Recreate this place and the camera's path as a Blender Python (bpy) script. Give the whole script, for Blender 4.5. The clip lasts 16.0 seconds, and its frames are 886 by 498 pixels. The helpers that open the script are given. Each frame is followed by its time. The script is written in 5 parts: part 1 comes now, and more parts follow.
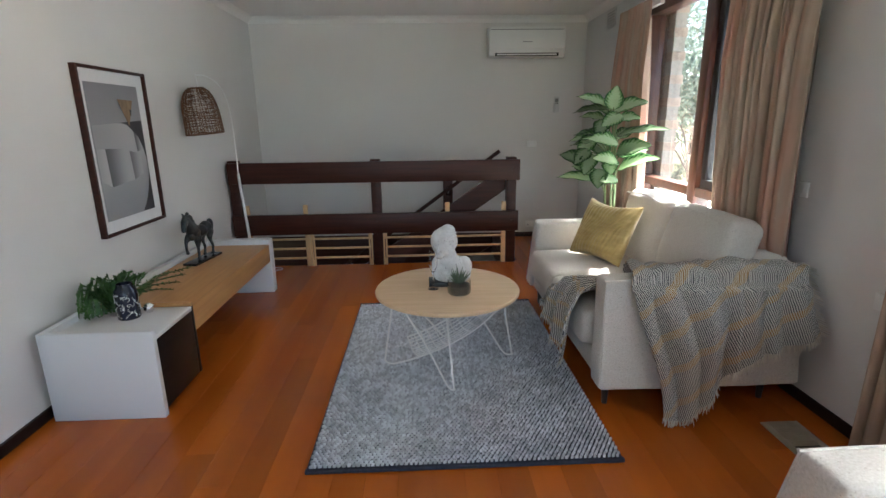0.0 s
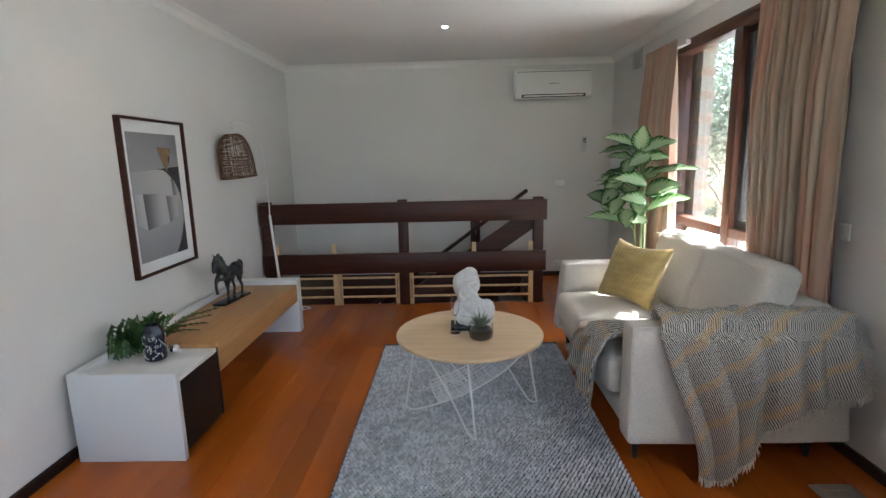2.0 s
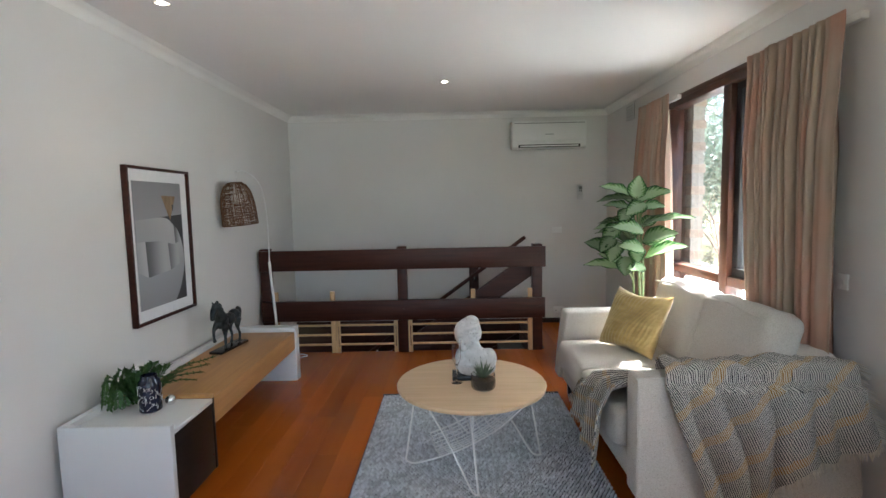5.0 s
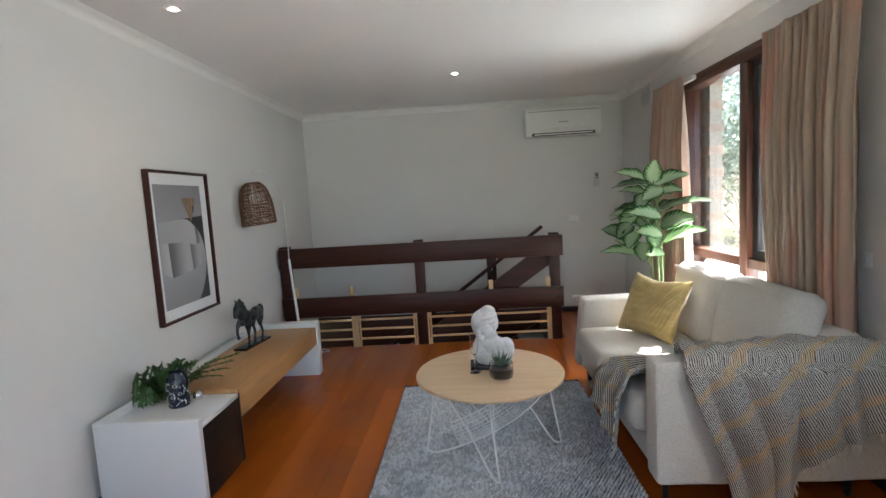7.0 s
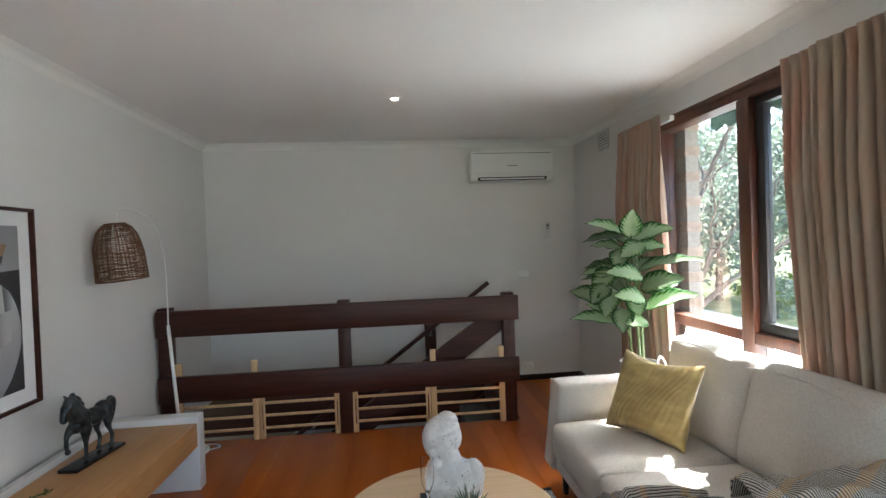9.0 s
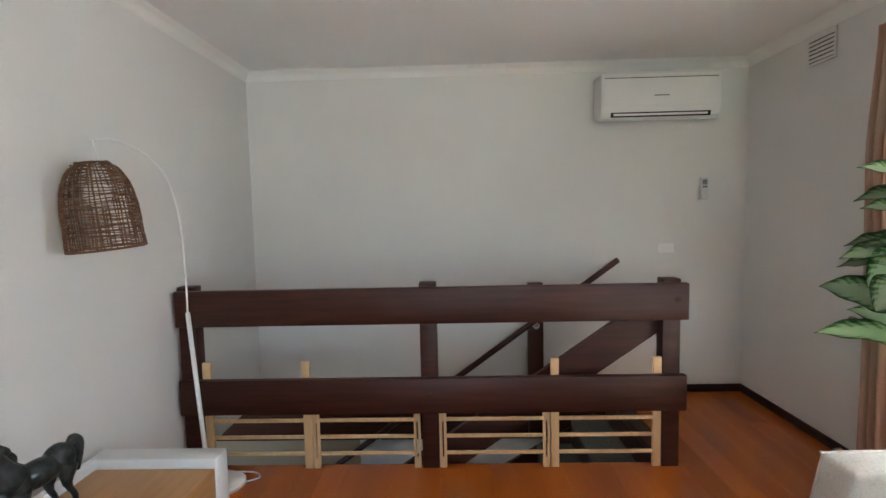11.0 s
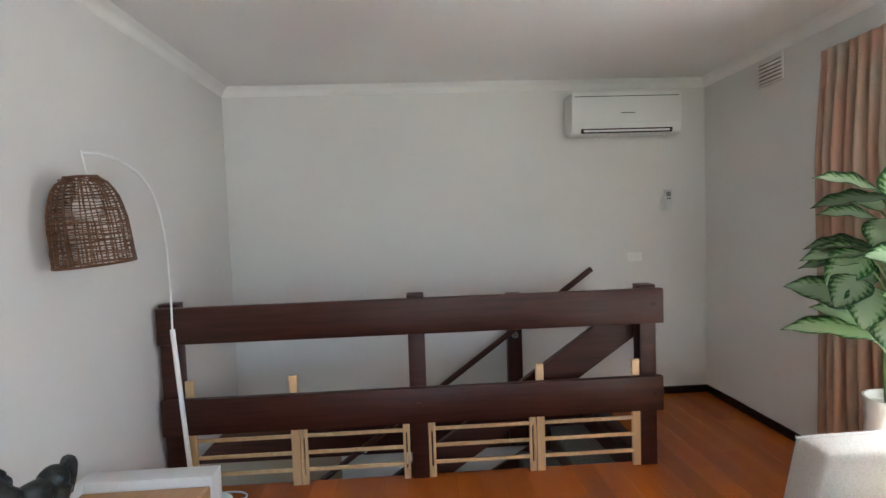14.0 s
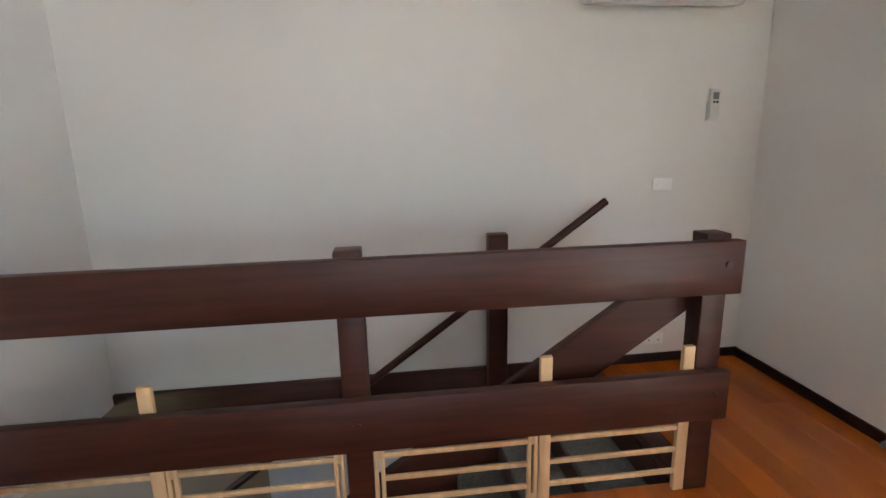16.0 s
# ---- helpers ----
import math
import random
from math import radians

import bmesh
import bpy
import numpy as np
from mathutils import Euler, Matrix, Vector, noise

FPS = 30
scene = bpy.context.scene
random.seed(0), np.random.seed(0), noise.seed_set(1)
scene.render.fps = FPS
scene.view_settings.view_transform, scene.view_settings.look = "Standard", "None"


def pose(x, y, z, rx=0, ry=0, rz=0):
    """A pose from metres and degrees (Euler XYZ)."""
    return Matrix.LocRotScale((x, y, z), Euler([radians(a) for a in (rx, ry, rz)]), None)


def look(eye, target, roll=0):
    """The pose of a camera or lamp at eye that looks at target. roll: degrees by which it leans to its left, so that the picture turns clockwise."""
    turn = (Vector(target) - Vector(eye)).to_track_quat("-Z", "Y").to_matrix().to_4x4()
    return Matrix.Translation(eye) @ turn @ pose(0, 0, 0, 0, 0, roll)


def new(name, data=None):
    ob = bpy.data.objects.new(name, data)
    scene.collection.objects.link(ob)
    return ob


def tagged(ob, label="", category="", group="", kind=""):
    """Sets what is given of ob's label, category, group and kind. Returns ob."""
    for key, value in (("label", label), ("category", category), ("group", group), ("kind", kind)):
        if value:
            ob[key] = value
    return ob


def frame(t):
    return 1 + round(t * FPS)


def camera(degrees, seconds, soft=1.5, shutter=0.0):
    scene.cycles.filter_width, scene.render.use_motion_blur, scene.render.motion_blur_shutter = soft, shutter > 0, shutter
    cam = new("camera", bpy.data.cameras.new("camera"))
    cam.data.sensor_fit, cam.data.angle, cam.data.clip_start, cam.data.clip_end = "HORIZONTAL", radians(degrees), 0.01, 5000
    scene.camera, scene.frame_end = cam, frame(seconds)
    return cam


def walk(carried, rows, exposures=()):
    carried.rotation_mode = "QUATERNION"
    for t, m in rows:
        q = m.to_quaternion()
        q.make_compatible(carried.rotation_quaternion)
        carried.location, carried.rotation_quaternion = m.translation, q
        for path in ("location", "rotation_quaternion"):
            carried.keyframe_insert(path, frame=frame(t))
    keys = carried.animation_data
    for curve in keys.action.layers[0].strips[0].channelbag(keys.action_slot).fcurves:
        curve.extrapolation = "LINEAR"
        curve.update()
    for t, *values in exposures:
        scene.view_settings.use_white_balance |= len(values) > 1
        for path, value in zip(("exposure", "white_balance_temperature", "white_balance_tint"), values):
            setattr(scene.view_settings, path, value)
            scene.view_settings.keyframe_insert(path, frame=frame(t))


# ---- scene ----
PATH = [
    (0, (0.022, 0.24, 1.335), (0.099, 2.173, 0.831), -0.7),
    (0.5, (0.014, 0.237, 1.338), (0.115, 2.178, 0.864), -1.2),
    (1, (0.014, 0.241, 1.346), (0.034, 2.185, 0.876), -0.6),
    (1.5, (0.061, 0.273, 1.357), (0.01, 2.23, 0.946), -0.6),
    (2, (0.078, 0.267, 1.366), (0.027, 2.234, 1.006), -1.4),
    (2.5, (0.073, 0.265, 1.384), (0.024, 2.241, 1.081), -2.1),
    (3, (0.049, 0.247, 1.405), (0.017, 2.239, 1.226), -2.8),
    (5.3, (0.049, 0.262, 1.378), (0.006, 2.253, 1.197), -0.8),
    (5.5, (0.047, 0.271, 1.367), (-0.017, 2.261, 1.18), -1.0),
    (6, (0.045, 0.269, 1.37), (-0.019, 2.258, 1.168), -1.7),
    (6.5, (0.053, 0.248, 1.375), (-0.04, 2.236, 1.177), -2.9),
    (7, (0.077, 0.239, 1.378), (-0.034, 2.225, 1.174), -3.4),
    (7.5, (0.05, 0.274, 1.375), (-0.051, 2.26, 1.165), -4.7),
    (7.9, (0.071, 0.495, 1.435), (0.082, 2.491, 1.303), -3.8),
    (8, (0.07, 0.533, 1.449), (0.139, 2.532, 1.435), -4.0),
    (8.4, (0.065, 0.754, 1.497), (0.24, 2.743, 1.609), -3.0),
    (8.5, (0.052, 0.793, 1.49), (0.239, 2.781, 1.602), -3.0),
    (9, (-0.019, 1.065, 1.415), (0.182, 3.054, 1.386), -2.1),
    (9.2, (-0.034, 1.172, 1.431), (0.046, 3.17, 1.391), -3.3),
    (9.5, (-0.12, 1.339, 1.415), (-0.166, 3.337, 1.33), -2.7),
    (9.7, (-0.17, 1.499, 1.403), (-0.24, 3.495, 1.296), -1.8),
    (11.8, (-0.345, 2.639, 1.341), (-0.375, 4.624, 1.093), -0.5),
    (12, (-0.395, 2.707, 1.32), (-0.383, 4.678, 0.978), -0.3),
    (12.5, (-0.411, 2.702, 1.322), (-0.383, 4.658, 0.909), 1.3),
    (13, (-0.359, 2.464, 1.351), (-0.306, 4.449, 1.105), 1.3),
    (13.5, (-0.362, 2.233, 1.371), (-0.26, 4.225, 1.216), -0.7),
    (14, (-0.384, 2.207, 1.363), (-0.283, 4.202, 1.267), -2.0),
    (14.5, (-0.381, 2.333, 1.343), (-0.337, 4.33, 1.252), -3.1),
    (15, (-0.362, 2.511, 1.336), (-0.234, 4.496, 1.132), -1.5),
    (15.5, (-0.37, 2.798, 1.337), (-0.228, 4.752, 0.935), 1.0),
    (16, (-0.288, 3.282, 1.337), (-0.057, 5.221, 0.906), -1.3),
]
cam = camera(84.0, 16.0)
walk(cam, [(t, look(eye, target, roll)) for t, eye, target, roll in PATH],
     exposures=[(0, 2.62, 5850, 9), (1.5, 2.68, 5850, 9), (3, 2.75, 5850, 9), (5.5, 2.75, 5850, 9), (7.5, 2.75, 5850, 9), (9.5, 2.65, 5850, 9), (10.7, 3.15, 5950, 10), (12.0, 3.67, 6150, 13), (12.5, 3.92, 6150, 13),
                (13.0, 3.8, 6000, 12), (13.5, 3.58, 5850, 11), (14.0, 3.32, 5850, 11), (14.5, 3.18, 5950, 12), (15, 3.25, 6000, 13), (15.5, 3.22, 6150, 14), (16, 3.62, 6100, 14)])

# ---- light ----
world = bpy.data.worlds.new("world")
scene.world = world
world.use_nodes = True
wt = world.node_tree
sky = wt.nodes.new("ShaderNodeTexSky")
sky.sky_type, sky.sun_disc = "NISHITA", False
sky.sun_elevation, sky.sun_rotation = radians(50), radians(71)
sky.air_density, sky.dust_density = 1.0, 2.0
wt.links.new(sky.outputs[0], wt.nodes["Background"].inputs[0])
wt.nodes["Background"].inputs[1].default_value = 0.15


def lamp(name, kind, power, colour, m, **more):
    data = bpy.data.lights.new(name, kind)
    data.energy, data.color = power, colour
    for key, value in more.items():
        if key == "size":
            data.shape, data.size, data.size_y = "RECTANGLE", value[0], value[1]
        if key == "angle":
            data.angle = value
        if key == "spot":
            data.spot_size, data.spot_blend, data.shadow_soft_size = value, 0.8, 0.03
    ob = new(name, data)
    ob.matrix_world = m
    return ob


lamp("sun", "SUN", 5.0, (1.0, 0.95, 0.86), look((10, 4, 13), (10 - 1, 4 - 0.35, 13 - 1.26)), angle=radians(0.5))
# lamps for daylight of the openings behind the walker; the south opening is assumed
lamp("south_daylight", "AREA", 2.2, (0.60, 0.81, 1.0), look((0.4, -2.9, 1.25), (0.5, 5, 1.05)), size=(2.4, 1.7))
lamp("east_daylight", "AREA", 2.7, (0.96, 0.97, 0.97), look((1.86, 0.7, 1.25), (-0.9, 2.0, 0.75)), size=(0.85, 1.6))
# added lamp at the window's low lights behind the sofa, for sunlit paving below
lamp("window_daylight", "AREA", 3.4, (0.97, 0.98, 0.95), look((1.925, 3.62, 0.61), (0.6, 3.5, 1.1)), size=(1.15, 0.36))
# added fill lamp low in the stairwell; no opening is built there
lamp("stair_fill", "AREA", 0.22, (1.0, 0.95, 0.85), look((-3.1, 5.36, -0.9), (0, 5.36, -0.9)), size=(0.8, 1.2))


# ---- materials ----
def material(name, a, b, rough=0.6, scale=(8, 8, 8), bump=0.0, fine=120.0, metal=0.0, world_space=False, island=0.0, spread=0.0, coat=0.0, detail=4.0, sheen=0.0, spec=0.5, lo=0.3, hi=0.7):
    """Two colours mixed by noise, a finer relief; spread: brightness varied by object, island: by loose piece."""
    m = bpy.data.materials.new(name)
    m.use_nodes = True
    t = m.node_tree
    p = t.nodes["Principled BSDF"]
    if world_space:
        place = t.nodes.new("ShaderNodeNewGeometry").outputs["Position"]
    else:
        place = t.nodes.new("ShaderNodeTexCoord").outputs["Object"]
    mp = t.nodes.new("ShaderNodeMapping")
    mp.inputs["Scale"].default_value = scale
    t.links.new(place, mp.inputs["Vector"])
    n = t.nodes.new("ShaderNodeTexNoise")
    n.inputs["Scale"].default_value = 1.0
    n.inputs["Detail"].default_value = detail
    t.links.new(mp.outputs[0], n.inputs["Vector"])
    ramp = t.nodes.new("ShaderNodeValToRGB")
    ramp.color_ramp.elements[0].color, ramp.color_ramp.elements[0].position = (*a, 1), lo
    ramp.color_ramp.elements[1].color, ramp.color_ramp.elements[1].position = (*b, 1), hi
    t.links.new(n.outputs["Fac"], ramp.inputs[0])
    colour = ramp.outputs[0]
    for amount, source in ((spread, "object"), (island, "island")):
        if not amount:
            continue
        rnd = t.nodes.new("ShaderNodeObjectInfo").outputs["Random"] if source == "object" else t.nodes.new("ShaderNodeNewGeometry").outputs["Random Per Island"]
        mr = t.nodes.new("ShaderNodeMapRange")
        mr.inputs["To Min"].default_value, mr.inputs["To Max"].default_value = 1 - amount, 1 + amount
        t.links.new(rnd, mr.inputs["Value"])
        hsv = t.nodes.new("ShaderNodeHueSaturation")
        t.links.new(mr.outputs[0], hsv.inputs["Value"])
        t.links.new(colour, hsv.inputs["Color"])
        colour = hsv.outputs[0]
    t.links.new(colour, p.inputs["Base Color"])
    rr = t.nodes.new("ShaderNodeMapRange")
    rr.inputs["To Min"].default_value, rr.inputs["To Max"].default_value = max(rough - 0.07, 0.02), min(rough + 0.07, 1)
    t.links.new(n.outputs["Fac"], rr.inputs["Value"])
    t.links.new(rr.outputs[0], p.inputs["Roughness"])
    p.inputs["Metallic"].default_value = metal
    p.inputs["Specular IOR Level"].default_value = spec
    p.inputs["Coat Weight"].default_value = coat
    p.inputs["Coat Roughness"].default_value = 0.12
    p.inputs["Sheen Weight"].default_value = sheen
    if bump:
        f = t.nodes.new("ShaderNodeTexNoise")
        f.inputs["Scale"].default_value, f.inputs["Detail"].default_value = fine, 3.0
        t.links.new(place, f.inputs["Vector"])
        bp = t.nodes.new("ShaderNodeBump")
        bp.inputs["Strength"].default_value, bp.inputs["Distance"].default_value = bump, 0.004
        t.links.new(f.outputs["Fac"], bp.inputs["Height"])
        t.links.new(bp.outputs[0], p.inputs["Normal"])
    return m


def glow(name, colour, strength):
    m = bpy.data.materials.new(name)
    m.use_nodes = True
    p = m.node_tree.nodes["Principled BSDF"]
    p.inputs["Emission Color"].default_value, p.inputs["Emission Strength"].default_value = (*colour, 1), strength
    return m


def fade(name, axis, lo, hi, a, b):
    """An even print tone passing from one grey to another along one of the object's directions."""
    m = material(name, a, b, 0.6, (1, 1, 1))
    t = m.node_tree
    sep = t.nodes.new("ShaderNodeSeparateXYZ")
    t.links.new(t.nodes.new("ShaderNodeTexCoord").outputs["Object"], sep.inputs[0])
    r = t.nodes.new("ShaderNodeMapRange")
    r.inputs["From Min"].default_value, r.inputs["From Max"].default_value = lo, hi
    t.links.new(sep.outputs[axis], r.inputs["Value"])
    ramp = t.nodes["Color Ramp"]
    ramp.color_ramp.interpolation = "EASE"
    ramp.color_ramp.elements[0].position, ramp.color_ramp.elements[1].position = 0.0, 1.0
    t.links.new(r.outputs[0], ramp.inputs[0])
    return m


def clear(name, tint=(1, 1, 1)):
    m = bpy.data.materials.new(name)
    m.use_nodes = True
    p = m.node_tree.nodes["Principled BSDF"]
    p.inputs["Base Color"].default_value = (*tint, 1)
    p.inputs["Transmission Weight"].default_value, p.inputs["Roughness"].default_value, p.inputs["IOR"].default_value = 1.0, 0.0, 1.45
    return m


WALL = material("wall_paint", (0.67, 0.655, 0.63), (0.71, 0.695, 0.67), 0.62, (1.2, 1.2, 1.2), 0.12, 90, world_space=True)
CEIL = material("ceiling_paint", (0.82, 0.81, 0.79), (0.85, 0.84, 0.82), 0.75, (1, 1, 1), 0.05, 60, world_space=True)
GLOSS_WHITE = material("white_trim", (0.78, 0.77, 0.74), (0.82, 0.81, 0.78), 0.4, (4, 4, 4))
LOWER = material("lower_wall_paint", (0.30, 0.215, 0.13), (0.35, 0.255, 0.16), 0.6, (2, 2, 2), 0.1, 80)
PLANK = material("floor_timber", (0.285, 0.061, 0.0052), (0.42, 0.110, 0.0105), 0.20, (5, 0.5, 10), 0.03, 45, world_space=True, spread=0.15, detail=5.0, spec=0.34, lo=0.25, hi=0.75)
UNDER = material("subfloor", (0.05, 0.03, 0.02), (0.07, 0.04, 0.025), 0.8)
DARK = material("dark_stained_timber", (0.030, 0.0072, 0.0038), (0.058, 0.0150, 0.0075), 0.42, (3, 40, 40), 0.12, 70, spec=0.32)
DARKY = material("dark_stained_skirting", (0.013, 0.0055, 0.004), (0.027, 0.011, 0.008), 0.5, (30, 3, 40), 0.08, 70, spec=0.3)
PINE = material("pale_pine", (0.55, 0.345, 0.165), (0.67, 0.445, 0.23), 0.45, (40, 40, 5), 0.08, 90, spread=0.07)
OAK = material("oak_veneer", (0.40, 0.20, 0.07), (0.50, 0.27, 0.10), 0.42, (40, 2.5, 40), 0.06, 120)
OAKTOP = material("pale_oak", (0.58, 0.41, 0.24), (0.68, 0.50, 0.32), 0.42, (3, 45, 45), 0.05, 120)
LACQUER = material("white_lacquer", (0.64, 0.645, 0.645), (0.67, 0.675, 0.675), 0.3, (2, 2, 2))
WENGE = material("dark_brown_panel", (0.010, 0.007, 0.006), (0.020, 0.014, 0.012), 0.35, (3, 3, 50), 0.05, 90, spec=0.22)
REDWOOD = material("red_brown_window_timber", (0.050, 0.017, 0.009), (0.105, 0.036, 0.017), 0.4, (25, 25, 3), 0.1, 80, coat=0.1)
SASH = material("dark_metal_sash", (0.015, 0.015, 0.016), (0.03, 0.028, 0.028), 0.4, (9, 9, 9))
GOLD = material("mustard_satin", (0.36, 0.25, 0.075), (0.50, 0.37, 0.13), 0.42, (9, 9, 30), 0.2, 300, sheen=0.3)
LEG = material("black_timber_leg", (0.012, 0.01, 0.009), (0.022, 0.018, 0.016), 0.4)
WIRE = material("white_powder_coat", (0.74, 0.74, 0.73), (0.8, 0.8, 0.79), 0.35)
PILE = material("grey_wool_loops", (0.46, 0.475, 0.50), (0.62, 0.635, 0.66), 0.95, (9, 9, 9), 0.5, 600, island=0.27, detail=1)
BACKING = material("navy_rug_backing", (0.018, 0.021, 0.034), (0.036, 0.041, 0.06), 0.95, (60, 60, 60), 0.4, 500)
BRONZE = material("dark_bronze", (0.022, 0.028, 0.03), (0.085, 0.095, 0.095), 0.34, (26, 26, 26), 0.35, 90, metal=0.75)
BLACKGLOSS = material("black_gloss", (0.012, 0.012, 0.014), (0.02, 0.02, 0.023), 0.22)
NAVY = material("midnight_ceramic", (0.008, 0.01, 0.022), (0.016, 0.018, 0.034), 0.2)
CHALK = material("white_line", (0.75, 0.74, 0.7), (0.8, 0.79, 0.76), 0.5)
SILVER = material("silver_ball", (0.8, 0.8, 0.8), (0.85, 0.85, 0.85), 0.12, metal=1.0)
FERN = material("fern_green", (0.03, 0.085, 0.02), (0.085, 0.18, 0.045), 0.55, (20, 20, 20), island=0.3)
SUCC = material("succulent_green", (0.05, 0.085, 0.05), (0.13, 0.17, 0.11), 0.55, (40, 40, 40), island=0.2)
SOIL = material("dark_pebbles", (0.012, 0.012, 0.012), (0.04, 0.037, 0.034), 0.6, (90, 90, 90), 0.8, 120)
STEM = material("plant_stem", (0.10, 0.15, 0.05), (0.17, 0.21, 0.08), 0.55, (30, 30, 8))
WICKER = material("brown_wicker", (0.085, 0.036, 0.014), (0.18, 0.085, 0.035), 0.6, (60, 60, 60), 0.3, 200, island=0.3)
PLASTIC = material("white_plastic", (0.72, 0.72, 0.70), (0.76, 0.76, 0.74), 0.32, (3, 3, 3))
HOLDER = material("greyish_white_plastic", (0.56, 0.56, 0.54), (0.62, 0.62, 0.60), 0.45, (20, 20, 20))
PLATE = material("glossy_white_plate", (0.80, 0.80, 0.78), (0.84, 0.84, 0.82), 0.25, (20, 20, 20))
GREYP = material("grey_plastic", (0.16, 0.165, 0.16), (0.22, 0.225, 0.22), 0.4)
# cream taken down: the shadow over the floor register is put into this colour
VENT = material("darkened_cream_metal", (0.24, 0.20, 0.15), (0.30, 0.26, 0.20), 0.45, (20, 20, 20), 0.1, 150)
BLACK = material("vent_dark", (0.006, 0.006, 0.006), (0.012, 0.011, 0.01), 0.7)
CARPET = material("grey_stair_carpet", (0.12, 0.125, 0.12), (0.19, 0.195, 0.185), 0.95, (60, 60, 60), 0.6, 500)
GLASS = clear("window_glass", (0.97, 0.99, 0.98))
DRINK = clear("clear_glass")
CANVAS = material("green_awning_canvas", (0.012, 0.05, 0.035), (0.02, 0.075, 0.05), 0.85, (6, 40, 6), 0.2, 300)
BRICK = material("pale_brown_brick", (0.27, 0.20, 0.155), (0.36, 0.275, 0.215), 0.85, (25, 25, 25), 0.6, 90, spread=0.08)
MORTAR = material("mortar", (0.26, 0.235, 0.20), (0.33, 0.30, 0.26), 0.9, (40, 40, 40), 0.5, 200)
GRASS = material("dry_lawn", (0.10, 0.13, 0.04), (0.26, 0.25, 0.12), 0.9, (0.7, 0.7, 0.7), 0.6, 25, world_space=True)
DRIVE = material("pale_concrete", (0.50, 0.49, 0.47), (0.60, 0.59, 0.56), 0.85, (1.5, 1.5, 1.5), 0.3, 40, world_space=True)
BARK = material("bark", (0.06, 0.045, 0.035), (0.15, 0.12, 0.10), 0.9, (9, 9, 2), 0.8, 30)
# greyed and paled green: the outdoor haze is put into the leaf colour
LEAVES = material("hazed_tree_leaves", (0.13, 0.165, 0.12), (0.22, 0.26, 0.19), 0.5, (0.6, 0.6, 0.6), island=0.35)
SHRUB = material("lime_shrub_leaves", (0.11, 0.16, 0.03), (0.22, 0.28, 0.06), 0.5, (3, 3, 3), island=0.3)
PRINT_DARK = material("print_charcoal", (0.028, 0.028, 0.032), (0.05, 0.05, 0.055), 0.6, (1, 5, 5))
PRINT_GOLD = material("print_bronze", (0.17, 0.10, 0.05), (0.30, 0.20, 0.11), 0.55, (1, 30, 8))
MATBOARD = material("white_matboard", (0.72, 0.72, 0.72), (0.75, 0.75, 0.75), 0.7, (40, 40, 40))
LAMPGLOW = glow("lamp_glow", (1.0, 0.86, 0.66), 9.0)


def lit_through(m, share):
    """Lets part of the light through a thin leaf."""
    t = m.node_tree
    p = t.nodes["Principled BSDF"]
    tr = t.nodes.new("ShaderNodeBsdfTranslucent")
    t.links.new(p.inputs["Base Color"].links[0].from_socket, tr.inputs["Color"])
    mix = t.nodes.new("ShaderNodeMixShader")
    mix.inputs[0].default_value = share
    t.links.new(p.outputs[0], mix.inputs[1])
    t.links.new(tr.outputs[0], mix.inputs[2])
    t.links.new(mix.outputs[0], t.nodes["Material Output"].inputs["Surface"])


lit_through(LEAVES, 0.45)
lit_through(SHRUB, 0.45)
lit_through(FERN, 0.3)


def speckled():
    m = material("speckled_plaster", (0.50, 0.50, 0.50), (0.64, 0.64, 0.635), 0.75, (30, 30, 30), 0.7, 90)
    t = m.node_tree
    p = t.nodes["Principled BSDF"]
    base = p.inputs["Base Color"].links[0].from_socket
    v = t.nodes.new("ShaderNodeTexNoise")
    v.inputs["Scale"].default_value, v.inputs["Detail"].default_value = 140.0, 1.0
    t.links.new(t.nodes.new("ShaderNodeTexCoord").outputs["Object"], v.inputs["Vector"])
    r = t.nodes.new("ShaderNodeValToRGB")
    r.color_ramp.elements[0].position, r.color_ramp.elements[1].position = 0.68, 0.72
    t.links.new(v.outputs["Fac"], r.inputs[0])
    mix = t.nodes.new("ShaderNodeMix")
    mix.data_type = "RGBA"
    t.links.new(r.outputs[0], mix.inputs["Factor"])
    t.links.new(base, mix.inputs["A"])
    mix.inputs["B"].default_value = (0.06, 0.06, 0.06, 1)
    t.links.new(mix.outputs["Result"], p.inputs["Base Color"])
    return m


STONE = speckled()


